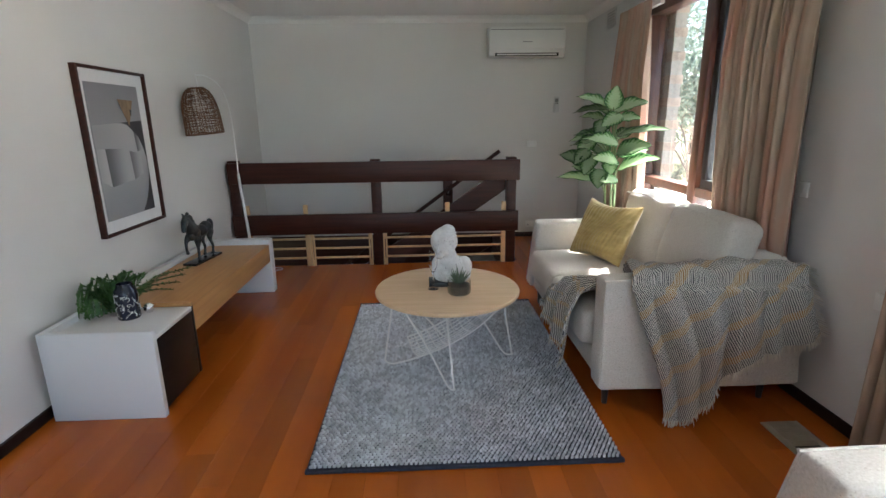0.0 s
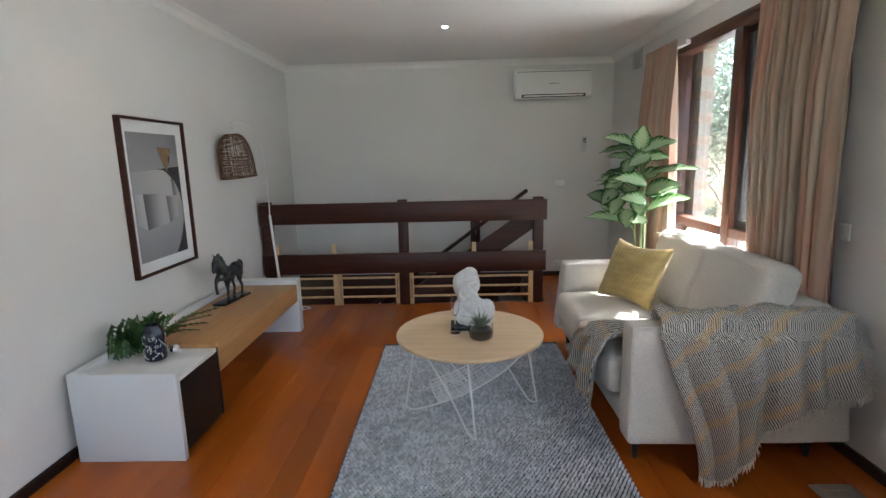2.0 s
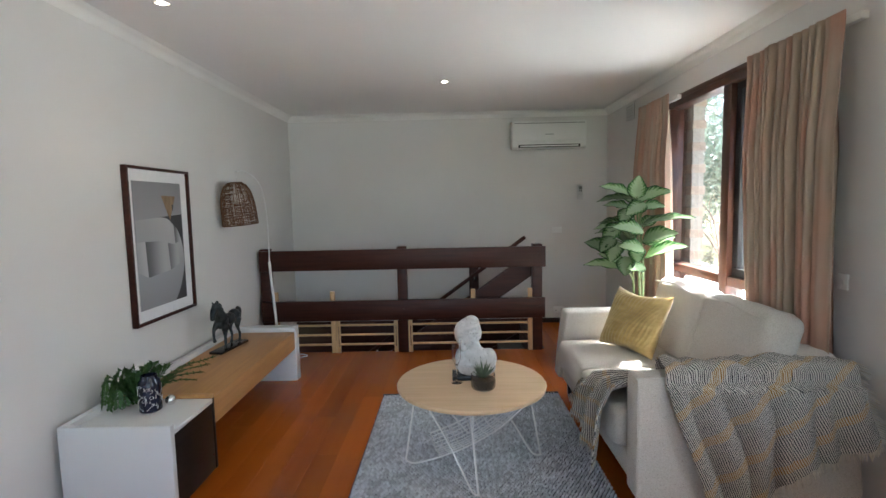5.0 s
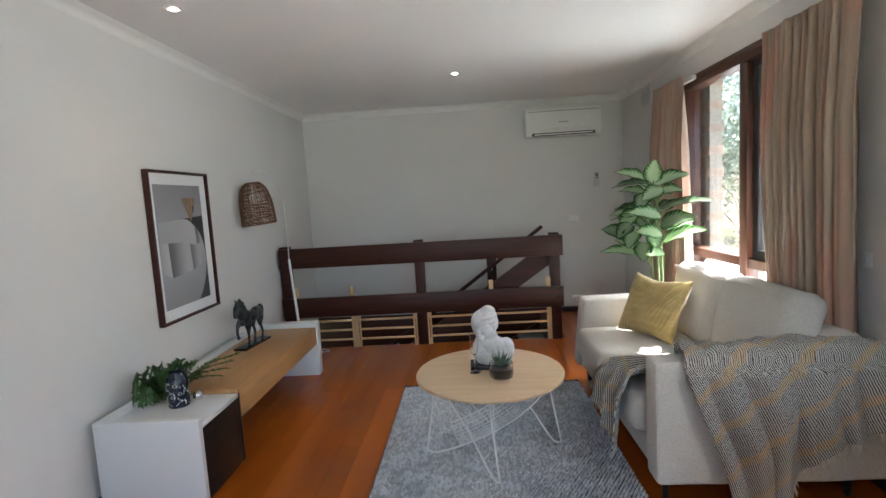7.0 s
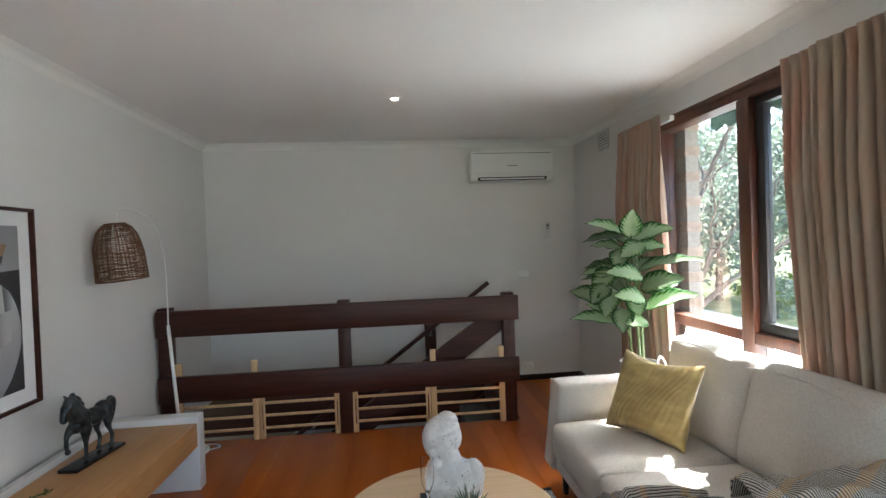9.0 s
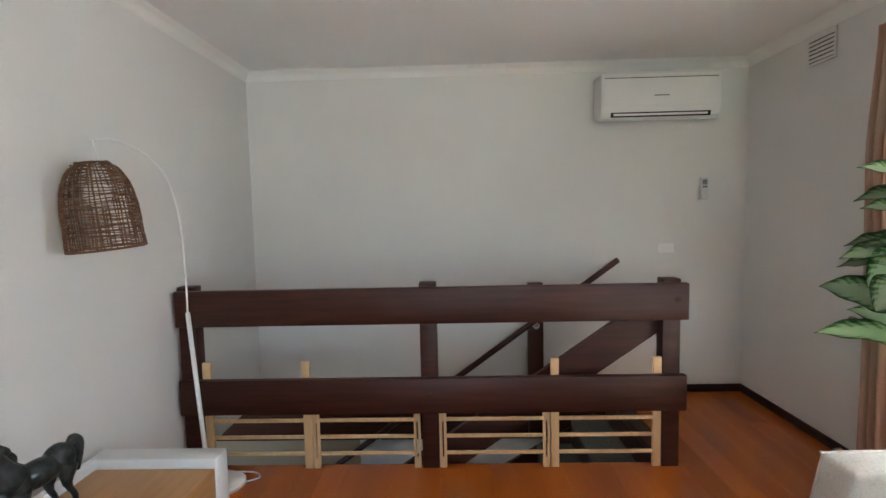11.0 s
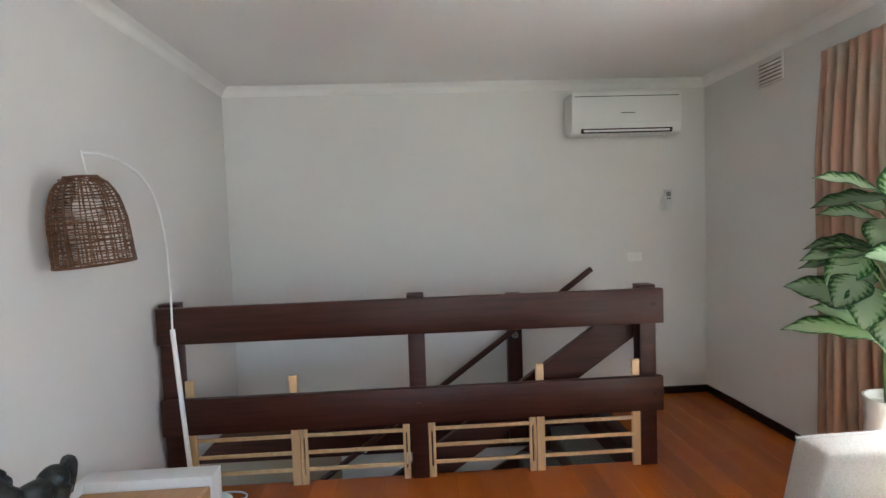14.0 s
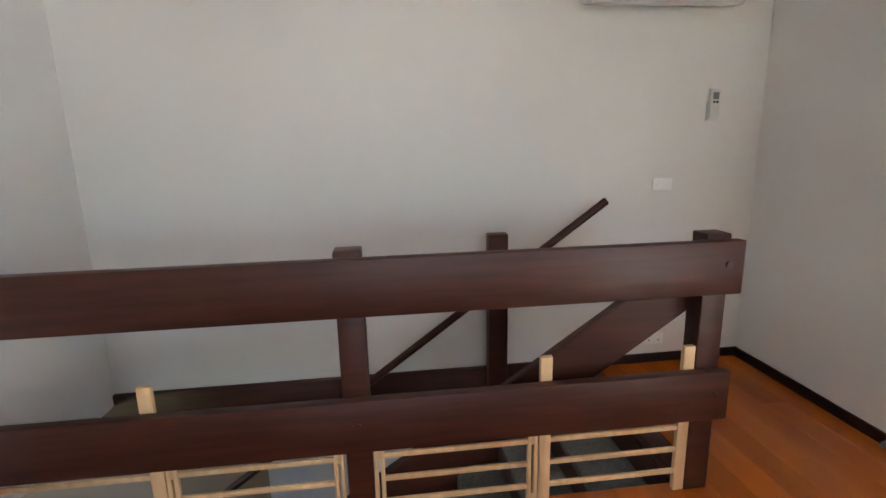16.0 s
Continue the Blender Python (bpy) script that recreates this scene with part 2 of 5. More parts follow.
def flecked():
    """Cream linen with darker slubs lying along the thread."""
    m = material("cream_linen", (0.54, 0.495, 0.435), (0.655, 0.615, 0.555), 0.9, (150, 150, 190), 0.8, 420, sheen=0.2, detail=2)
    t = m.node_tree
    p = t.nodes["Principled BSDF"]
    base = p.inputs["Base Color"].links[0].from_socket
    mp = t.nodes.new("ShaderNodeMapping")
    mp.inputs["Scale"].default_value = (130, 130, 260)
    t.links.new(t.nodes.new("ShaderNodeTexCoord").outputs["Object"], mp.inputs["Vector"])
    v = t.nodes.new("ShaderNodeTexNoise")
    v.inputs["Scale"].default_value, v.inputs["Detail"].default_value = 1.0, 2.0
    t.links.new(mp.outputs[0], v.inputs["Vector"])
    r = t.nodes.new("ShaderNodeValToRGB")
    r.color_ramp.elements[0].position, r.color_ramp.elements[1].position = 0.62, 0.78
    t.links.new(v.outputs["Fac"], r.inputs[0])
    mix = t.nodes.new("ShaderNodeMix")
    mix.data_type = "RGBA"
    t.links.new(r.outputs[0], mix.inputs["Factor"])
    t.links.new(base, mix.inputs["A"])
    mix.inputs["B"].default_value = (0.36, 0.30, 0.24, 1)
    t.links.new(mix.outputs["Result"], p.inputs["Base Color"])
    return m


LINEN = flecked()


def woven():
    """Grey and white ribs with ochre bands, laid out along the cloth's own two directions."""
    m = bpy.data.materials.new("striped_woven_throw")
    m.use_nodes = True
    t = m.node_tree
    p = t.nodes["Principled BSDF"]
    p.inputs["Roughness"].default_value, p.inputs["Sheen Weight"].default_value = 0.95, 0.2
    uv = t.nodes.new("ShaderNodeUVMap")
    uv.uv_map = "cloth"
    sep = t.nodes.new("ShaderNodeSeparateXYZ")
    t.links.new(uv.outputs[0], sep.inputs[0])

    def maths(op, a, b):
        n = t.nodes.new("ShaderNodeMath")
        n.operation = op
        for i, v in enumerate((a, b)):
            if isinstance(v, (int, float)):
                n.inputs[i].default_value = v
            else:
                t.links.new(v, n.inputs[i])
        return n.outputs[0]

    wob = t.nodes.new("ShaderNodeTexNoise")
    wob.inputs["Scale"].default_value = 18.0
    t.links.new(uv.outputs[0], wob.inputs["Vector"])
    shift = maths("MULTIPLY", wob.outputs["Fac"], 0.009)
    ribs = maths("FRACT", maths("DIVIDE", maths("ADD", sep.outputs[0], shift), 0.0086), 0.0)
    stitch = maths("FRACT", maths("DIVIDE", sep.outputs[1], 0.0085), 0.0)
    dark = maths("LESS_THAN", maths("ADD", ribs, maths("MULTIPLY", maths("ABSOLUTE", maths("SUBTRACT", stitch, 0.5), 0.0), 0.36)), 0.55)
    band = maths("FRACT", maths("DIVIDE", maths("ADD", sep.outputs[1], shift), 0.150), 0.0)
    ochre = maths("LESS_THAN", band, 0.22)
    weave = t.nodes.new("ShaderNodeMix")
    weave.data_type = "RGBA"
    weave.inputs["A"].default_value, weave.inputs["B"].default_value = (0.055, 0.055, 0.057, 1), (0.29, 0.145, 0.014, 1)
    t.links.new(ochre, weave.inputs["Factor"])
    out = t.nodes.new("ShaderNodeMix")
    out.data_type = "RGBA"
    pale = t.nodes.new("ShaderNodeMix")
    pale.data_type = "RGBA"
    pale.inputs["A"].default_value, pale.inputs["B"].default_value = (0.62, 0.585, 0.52, 1), (0.60, 0.54, 0.43, 1)
    t.links.new(ochre, pale.inputs["Factor"])
    t.links.new(pale.outputs["Result"], out.inputs["A"])
    t.links.new(dark, out.inputs["Factor"])
    t.links.new(weave.outputs["Result"], out.inputs["B"])
    t.links.new(out.outputs["Result"], p.inputs["Base Color"])
    bp = t.nodes.new("ShaderNodeBump")
    bp.inputs["Strength"].default_value, bp.inputs["Distance"].default_value = 0.9, 0.006
    t.links.new(ribs, bp.inputs["Height"])
    t.links.new(bp.outputs[0], p.inputs["Normal"])
    return m


THROW = woven()
FRINGE = material("cream_fringe", (0.50, 0.46, 0.38), (0.64, 0.59, 0.5), 0.95, (90, 90, 90), island=0.2)


def variegated():
    """Pale leaf with dark green margin and veins, by the leaf's own two directions."""
    m = bpy.data.materials.new("variegated_leaf")
    m.use_nodes = True
    t = m.node_tree
    p = t.nodes["Principled BSDF"]
    p.inputs["Roughness"].default_value = 0.36
    uv = t.nodes.new("ShaderNodeUVMap")
    uv.uv_map = "leaf"
    sep = t.nodes.new("ShaderNodeSeparateXYZ")
    t.links.new(uv.outputs[0], sep.inputs[0])

    def maths(op, a, b=0.0):
        n = t.nodes.new("ShaderNodeMath")
        n.operation = op
        for i, v in enumerate((a, b)):
            if isinstance(v, (int, float)):
                n.inputs[i].default_value = v
            else:
                t.links.new(v, n.inputs[i])
        return n.outputs[0]

    across = maths("ABSOLUTE", sep.outputs[1])
    veins = maths("FRACT", maths("SUBTRACT", maths("MULTIPLY", sep.outputs[0], 8.0), maths("MULTIPLY", across, 2.2)))
    streak = maths("MULTIPLY", maths("ABSOLUTE", maths("SUBTRACT", veins, 0.5)), 0.62)
    nz = t.nodes.new("ShaderNodeTexNoise")
    nz.inputs["Scale"].default_value = 9.0
    t.links.new(uv.outputs[0], nz.inputs["Vector"])
    edge = maths("ADD", maths("ADD", across, streak), maths("MULTIPLY", maths("SUBTRACT", nz.outputs["Fac"], 0.5), 0.7))
    r = t.nodes.new("ShaderNodeValToRGB")
    r.color_ramp.elements[0].color, r.color_ramp.elements[0].position = (0.47, 0.60, 0.37, 1), 0.62
    r.color_ramp.elements[1].color, r.color_ramp.elements[1].position = (0.028, 0.11, 0.026, 1), 1.15
    mid = r.color_ramp.elements.new(0.92)
    mid.color = (0.15, 0.32, 0.085, 1)
    t.links.new(edge, r.inputs[0])
    age = t.nodes.new("ShaderNodeMapRange")
    age.inputs["To Min"].default_value, age.inputs["To Max"].default_value = 0.5, 1.25
    t.links.new(t.nodes.new("ShaderNodeObjectInfo").outputs["Random"], age.inputs["Value"])
    hsv = t.nodes.new("ShaderNodeHueSaturation")
    t.links.new(age.outputs[0], hsv.inputs["Value"])
    t.links.new(r.outputs[0], hsv.inputs["Color"])
    t.links.new(hsv.outputs[0], p.inputs["Base Color"])
    tr = t.nodes.new("ShaderNodeBsdfTranslucent")
    t.links.new(hsv.outputs[0], tr.inputs["Color"])
    mix = t.nodes.new("ShaderNodeMixShader")
    mix.inputs[0].default_value = 0.35
    t.links.new(p.outputs[0], mix.inputs[1])
    t.links.new(tr.outputs[0], mix.inputs[2])
    t.links.new(mix.outputs[0], t.nodes["Material Output"].inputs["Surface"])
    return m


LEAF = variegated()


def drapery():
    """Cream curtain cloth with soft pink and tan streaks running down it; some light comes through."""
    m = material("streaked_curtain", (0.33, 0.255, 0.19), (0.47, 0.38, 0.295), 0.85, (5, 26, 1.1), 0.25, 350, world_space=True)
    t = m.node_tree
    p = t.nodes["Principled BSDF"]
    base = p.inputs["Base Color"].links[0].from_socket
    mp = t.nodes.new("ShaderNodeMapping")
    mp.inputs["Scale"].default_value = (2, 9, 1.3)
    t.links.new(t.nodes.new("ShaderNodeNewGeometry").outputs["Position"], mp.inputs["Vector"])
    n = t.nodes.new("ShaderNodeTexNoise")
    n.inputs["Scale"].default_value = 1.0
    t.links.new(mp.outputs[0], n.inputs["Vector"])
    r = t.nodes.new("ShaderNodeValToRGB")
    r.color_ramp.elements[0].position, r.color_ramp.elements[1].position = 0.44, 0.64
    t.links.new(n.outputs["Fac"], r.inputs[0])
    mix = t.nodes.new("ShaderNodeMix")
    mix.data_type = "RGBA"
    t.links.new(r.outputs[0], mix.inputs["Factor"])
    t.links.new(base, mix.inputs["A"])
    mix.inputs["B"].default_value = (0.46, 0.265, 0.19, 1)
    t.links.new(mix.outputs["Result"], p.inputs["Base Color"])
    tr = t.nodes.new("ShaderNodeBsdfTranslucent")
    t.links.new(mix.outputs["Result"], tr.inputs["Color"])
    sh = t.nodes.new("ShaderNodeMixShader")
    sh.inputs[0].default_value = 0.07
    t.links.new(p.outputs[0], sh.inputs[1])
    t.links.new(tr.outputs[0], sh.inputs[2])
    t.links.new(sh.outputs[0], t.nodes["Material Output"].inputs["Surface"])
    return m


DRAPE = drapery()


# ---- building helpers ----
def mesh(name, bm, m, smooth=40):
    me = bpy.data.meshes.new(name)
    bmesh.ops.recalc_face_normals(bm, faces=bm.faces)
    bm.to_mesh(me)
    bm.free()
    if m:
        me.materials.append(m)
    if smooth:
        me.shade_smooth()
        me.set_sharp_from_angle(angle=radians(smooth))
    return me


def part(name, bm, m, parent=None, label="", smooth=40):
    ob = new(name, mesh(name, bm, m, smooth))
    ob.parent = parent
    return tagged(ob, label)


def thing(name, at, label, category, group="", turn=0.0, kind=""):
    ob = new(name)
    ob.empty_display_size = 0.05
    ob.matrix_basis = pose(*at, 0, 0, turn)
    return tagged(ob, label, category, group, kind)


def single(name, bm, m, at, label, category, group="", kind="", turn=0.0, smooth=40):
    ob = new(name, mesh(name, bm, m, smooth))
    ob.matrix_basis = pose(*at, 0, 0, turn)
    return tagged(ob, label, category, group, kind)


def bx(bm, a, b, bevel=0.0, seg=2):
    m = Matrix.LocRotScale([(p + q) / 2 for p, q in zip(a, b)], None, [abs(q - p) for p, q in zip(a, b)])
    vs = bmesh.ops.create_cube(bm, size=1, matrix=m)["verts"]
    if bevel:
        es = list({e for v in vs for e in v.link_edges})
        bmesh.ops.bevel(bm, geom=es, offset=bevel, segments=seg, affect="EDGES", profile=0.5)
    return bm


def box(a, b, bevel=0.0, seg=2):
    return bx(bmesh.new(), a, b, bevel, seg)


def prism(bm, loop, axis, lo, hi, bevel=0.0):
    """Extrudes a loop of 2D points along an axis (x: loop is y,z; y: loop is x,z; z: loop is x,y)."""
    def at(p, h):
        return (h, *p) if axis == "x" else (p[0], h, p[1]) if axis == "y" else (*p, h)
    va, vb = [bm.verts.new(at(p, lo)) for p in loop], [bm.verts.new(at(p, hi)) for p in loop]
    n = len(loop)
    bm.faces.new(va)
    bm.faces.new(vb[::-1])
    for i in range(n):
        bm.faces.new((va[i], vb[i], vb[(i + 1) % n], va[(i + 1) % n]))
    if bevel:
        es = list({e for v in va + vb for e in v.link_edges})
        bmesh.ops.bevel(bm, geom=es, offset=bevel, segments=2, affect="EDGES")
    return bm


def tube(bm, pts, r, seg=8, caps=True):
    pts = [Vector(p) for p in pts]
    rs = r if isinstance(r, (list, tuple)) else [r] * len(pts)
    rings, side = [], None
    for i, p in enumerate(pts):
        d = (pts[min(i + 1, len(pts) - 1)] - pts[max(i - 1, 0)]).normalized()
        if side is None:
            side = d.orthogonal().normalized()
        side = (side - d * side.dot(d)).normalized()
        other = d.cross(side)
        rings.append([bm.verts.new(p + (side * math.cos(k * math.tau / seg) + other * math.sin(k * math.tau / seg)) * rs[i]) for k in range(seg)])
    for a, b in zip(rings, rings[1:]):
        for k in range(seg):
            bm.faces.new((a[k], a[(k + 1) % seg], b[(k + 1) % seg], b[k]))
    if caps:
        bm.faces.new(rings[0][::-1])
        bm.faces.new(rings[-1])
    return bm


def curve(pts, n=8):
    """A smooth line through points (Catmull-Rom)."""
    p = [Vector(q) for q in pts]
    p = [2 * p[0] - p[1], *p, 2 * p[-1] - p[-2]]
    out = []
    for i in range(1, len(p) - 2):
        for k in range(n):
            t = k / n
            out.append(0.5 * (2 * p[i] + (p[i + 1] - p[i - 1]) * t + (2 * p[i - 1] - 5 * p[i] + 4 * p[i + 1] - p[i + 2]) * t * t
                              + (3 * p[i] - p[i - 1] - 3 * p[i + 1] + p[i + 2]) * t ** 3))
    return out + [p[-2]]


def lathe(bm, profile, seg=32, at=(0, 0)):
    rings = [[bm.verts.new((at[0] + r * math.cos(k * math.tau / seg), at[1] + r * math.sin(k * math.tau / seg), z)) for k in range(seg)] for r, z in profile]
    for a, b in zip(rings, rings[1:]):
        for k in range(seg):
            bm.faces.new((a[k], a[(k + 1) % seg], b[(k + 1) % seg], b[k]))
    bm.faces.new(rings[0][::-1])
    bm.faces.new(rings[-1])
    return bm


def blob(bm, at, size, turn=(0, 0, 0), sub=3):
    bmesh.ops.create_icosphere(bm, subdivisions=sub, radius=1, matrix=Matrix.LocRotScale(at, Euler([radians(a) for a in turn]), size))
    return bm


def soft(size, r=0.04, bulge=(0, 0, 0), wrinkle=0.0, seed=0.0):
    """An upholstered block: rounded edges, bulging faces, slight wrinkles. Centred."""
    bm = bmesh.new()
    h = [s / 2 for s in size]

    def lines(k):
        a = h[k]
        n = max(3, int(2 * a / 0.06))
        return [-a, -a + 0.3 * r, -a + r] + [-a + r + (2 * a - 2 * r) * i / n for i in range(1, n)] + [a - r, a - 0.3 * r, a]
    for k in range(3):
        i, j = (k + 1) % 3, (k + 2) % 3
        li, lj = lines(i), lines(j)
        for s in (-1, 1):
            grid = []
            for u in li:
                row = []
                for v in lj:
                    q = [0, 0, 0]
                    q[i], q[j], q[k] = u, v, s * h[k]
                    row.append(bm.verts.new(q))
                grid.append(row)
            for a in range(len(li) - 1):
                for b in range(len(lj) - 1):
                    bm.faces.new((grid[a][b], grid[a + 1][b], grid[a + 1][b + 1], grid[a][b + 1]))
    bmesh.ops.remove_doubles(bm, verts=bm.verts, dist=1e-5)
    for v in bm.verts:
        q = v.co.copy()
        inner = Vector([max(-(h[k] - r), min(h[k] - r, q[k])) for k in range(3)])
        d = q - inner
        out = inner + (d.normalized() * r if d.length > 1e-7 else d)
        n = [q[k] / h[k] for k in range(3)]
        for k in range(3):
            i, j = (k + 1) % 3, (k + 2) % 3
            out[k] += bulge[k] * n[k] * (1 - n[i] ** 2) * (1 - n[j] ** 2)
        if wrinkle:
            out += noise.noise_vector(q * 7 + Vector((seed, seed, 0))) * wrinkle
        v.co = out
    return bm


def sheet(f, nu, nv, layer="", uv=None):
    """A grid surface from f(u, v), u and v from 0 to 1."""
    bm = bmesh.new()
    g = [[bm.verts.new(f(i / nu, j / nv)) for j in range(nv + 1)] for i in range(nu + 1)]
    lay = bm.loops.layers.uv.new(layer) if layer else None
    for i in range(nu):
        for j in range(nv):
            face = bm.faces.new((g[i][j], g[i + 1][j], g[i + 1][j + 1], g[i][j + 1]))
            if lay:
                for lp, (a, b) in zip(face.loops, ((i, j), (i + 1, j), (i + 1, j + 1), (i, j + 1))):
                    lp[lay].uv = uv(a / nu, b / nv)
    return bm


def thicken(ob, amount):
    mod = ob.modifiers.new("solidify", "SOLIDIFY")
    mod.thickness, mod.offset = amount, 0
    return ob


def remeshed(ob, voxel, rounds=4):
    mod = ob.modifiers.new("remesh", "REMESH")
    mod.mode, mod.voxel_size, mod.use_smooth_shade = "VOXEL", voxel, True
    mod = ob.modifiers.new("smooth", "SMOOTH")
    mod.factor, mod.iterations = 0.5, rounds
    return ob


# ---- the room ----
XW, XE, YN, YS, ZC = -1.76, 1.83, 5.885, -3.0, 2.4
YR = 4.86          # edge of the floor at the stairwell
XS = 0.92          # head of the stairs

bm = box((XW - 0.1, YS, -0.30), (XE + 0.2, YR, -0.02))
bx(bm, (XS, YR, -0.30), (XE + 0.2, YN, -0.02))
floor = single("floor", bm, UNDER, (0, 0, 0), "orange brown polished timber board floor", "floor", kind="structure", smooth=0)

single("wall_west", box((XW - 0.1, YS, 0), (XW, YN + 0.1, ZC)), WALL, (0, 0, 0), "off-white painted plaster side wall", "wall", kind="structure", smooth=0)
bm = box((XW - 1.6, YN, -0.34), (XE + 0.2, YN + 0.12, ZC))
bx(bm, (-1.02, YN, -1.8), (XE + 0.2, YN + 0.12, -0.34))
single("wall_north", bm, WALL, (0, 0, 0), "off-white painted plaster end wall", "wall", kind="structure", smooth=0)
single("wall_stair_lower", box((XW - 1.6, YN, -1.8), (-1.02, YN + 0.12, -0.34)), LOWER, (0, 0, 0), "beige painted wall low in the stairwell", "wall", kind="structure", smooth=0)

W1, W2 = (2.72, 4.34), (0.2, 1.2)       # the two window openings of the east wall
ZB, ZT = 0.34, 2.18
bm = bmesh.new()
for y0, y1 in ((YS, W2[0]), (W2[1], W1[0]), (W1[1], YN + 0.12)):
    bx(bm, (XE, y0, 0), (XE + 0.13, y1, ZC))
for y0, y1 in (W1, W2):
    bx(bm, (XE, y0, 0), (XE + 0.13, y1, ZB))
    bx(bm, (XE, y0, ZT), (XE + 0.13, y1, ZC))
single("wall_east", bm, WALL, (0, 0, 0), "off-white painted plaster window wall", "wall", kind="structure", smooth=0)
# unseen wall; its wide opening is assumed, to go with the south lamp
bm = bmesh.new()
bx(bm, (XW, YS - 0.1, 0), (-0.9, YS, ZC))
bx(bm, (1.7, YS - 0.1, 0), (XE, YS, ZC))
bx(bm, (-0.9, YS - 0.1, 0), (1.7, YS, 0.3))
bx(bm, (-0.9, YS - 0.1, 2.15), (1.7, YS, ZC))
single("wall_south", bm, WALL, (0, 0, 0), "unseen off-white painted wall with an assumed wide opening", "wall", kind="structure", smooth=0)
single("ceiling", box((XW - 0.1, YS - 0.1, ZC), (XE + 0.13, YN + 0.12, ZC + 0.1)), CEIL, (0, 0, 0), "flat white painted plaster ceiling", "ceiling", kind="structure", smooth=0)

# cove cornice
cove = [(0, 0), (0.062, 0)] + [(0.062 - 0.052 * math.sin(a), -0.062 + 0.052 * math.cos(a)) for a in (0.25, 0.5, 0.8, 1.1, 1.35)] + [(0, -0.062)]
bm = bmesh.new()
prism(bm, [(XW + a, ZC + b) for a, b in cove], "y", YS, YN)
single("cornice_west", bm, GLOSS_WHITE, (0, 0, 0), "white coved plaster cornice", "cornice", kind="structure")
bm = bmesh.new()
prism(bm, [(XE - a, ZC + b) for a, b in cove], "y", YS, YN)
single("cornice_east", bm, GLOSS_WHITE, (0, 0, 0), "white coved plaster cornice", "cornice", kind="structure")
bm = bmesh.new()
prism(bm, [(YN - a, ZC + b) for a, b in cove], "x", XW, XE)
single("cornice_north", bm, GLOSS_WHITE, (0, 0, 0), "white coved plaster cornice", "cornice", kind="structure")

# skirting
for nm, a, b in (("west", (XW, YS, 0), (XW + 0.016, YR - 0.05, 0.055)), ("east", (XE - 0.016, YS, 0), (XE, YN, 0.055)),
                 ("north", (XS, YN - 0.016, 0), (XE - 0.016, YN, 0.055))):
    single("baseboard_" + nm, box(a, b, 0.004), DARKY, (0, 0, 0), "dark brown stained timber skirting board", "baseboard", kind="structure")

# ---- stairwell ----
single("stair_fascia_north", box((XW - 1.5, YN - 0.03, -0.34), (XS, YN, 0.055), 0.004), DARK, (0, 0, 0), "dark stained timber board round the stairwell", "trim", kind="structure")
single("stair_fascia_south", box((XW, YR, -0.30), (XS, YR + 0.015, -0.024), 0.003), DARK, (0, 0, 0), "dark stained timber edge of the stairwell", "trim", kind="structure")
single("stair_nosing", box((XS - 0.09, YR + 0.016, -0.05), (XS, YN - 0.031, 0.002), 0.004), DARK, (0, 0, 0), "dark timber nosing at the stair head", "trim", kind="structure")
bm = box((XW - 1.6, YR - 0.1, -1.8), (XE, YR - 0.001, -0.3))
bx(bm, (XW - 1.7, YR - 0.1, -1.8), (XW - 1.6, YN + 0.1, 0))
bx(bm, (XW - 1.6, YR - 0.1, -0.02), (XW - 0.1, YN, 0.06))
single("wall_stairwell", bm, WALL, (0, 0, 0), "off-white walls enclosing the lower stairs", "wall", kind="structure", smooth=0)
single("floor_lower", box((XW - 1.6, YR - 0.1, -1.9), (XE, YN, -1.78)), CARPET, (0, 0, 0), "grey carpeted lower landing floor", "floor", kind="structure", smooth=0)

stair = thing("staircase", (XS, 5.36, 0), "grey carpeted stairs with dark timber stringers going down", "staircase")
for i in range(9):
    x1 = -0.09 - 0.25 * i
    z1 = -0.18 * (i + 1)
    part("tread", box((x1 - 0.27, -0.42, z1 - 0.045), (x1, 0.46, z1), 0.012), CARPET, stair)
    part("riser", box((x1 - 0.012, -0.42, z1 - 0.002), (x1, 0.46, z1 + 0.134)), DARK, stair)
bm = bmesh.new()
prism(bm, [(-0.02, -0.05), (-0.02, -0.34), (-2.5, -2.08 + 0.34), (-2.5, -1.72 + 0.24)], "y", 0.465, 0.49)
part("stringer", bm, DARK, stair)

# ---- balustrade round the stairwell ----
rail = thing("balustrade", (0, 4.79, 0), "dark stained timber balustrade with broad flat rails", "balustrade")
part("top_rail", box((-1.735, -0.022, 0.797), (0.922, 0.02, 0.986), 0.005), DARK, rail)
part("lower_rail", box((-1.735, -0.022, 0.320), (0.917, 0.02, 0.508), 0.005), DARK, rail)
for x0 in (-1.742, -0.456, 0.808):
    part("post", box((x0, 0.021, 0.0), (x0 + 0.09, 0.108, 1.003), 0.005), DARK, rail)
bm = bmesh.new()
up, low = (0.83, 0.935), (0.83, 0.708)
prism(bm, [up, low, (-2.6, low[1] - 3.43 * 0.69), (-2.6, up[1] - 3.43 * 0.69)], "y", 0.109, 0.147, 0.004)
part("stair_guard_board", bm, DARK, rail)
for x, z in ((0.865, 0.905), (0.862, 0.42), (-0.41, 0.42)):
    b = bmesh.new()
    tube(b, [(x, -0.0221, z), (x, -0.027, z)], 0.013, 12)
    part("bolt_plug", b, DARK, rail)

hr = thing("handrail", (0.307, YN - 0.03, 0.055), "dark round timber stair handrail on a wall post", "handrail")
slope = 0.7252
tube(b := bmesh.new(), [(0.575, -0.10, 0.95), (-2.6, -0.10, 0.95 - 3.175 * slope)], 0.021, 14)
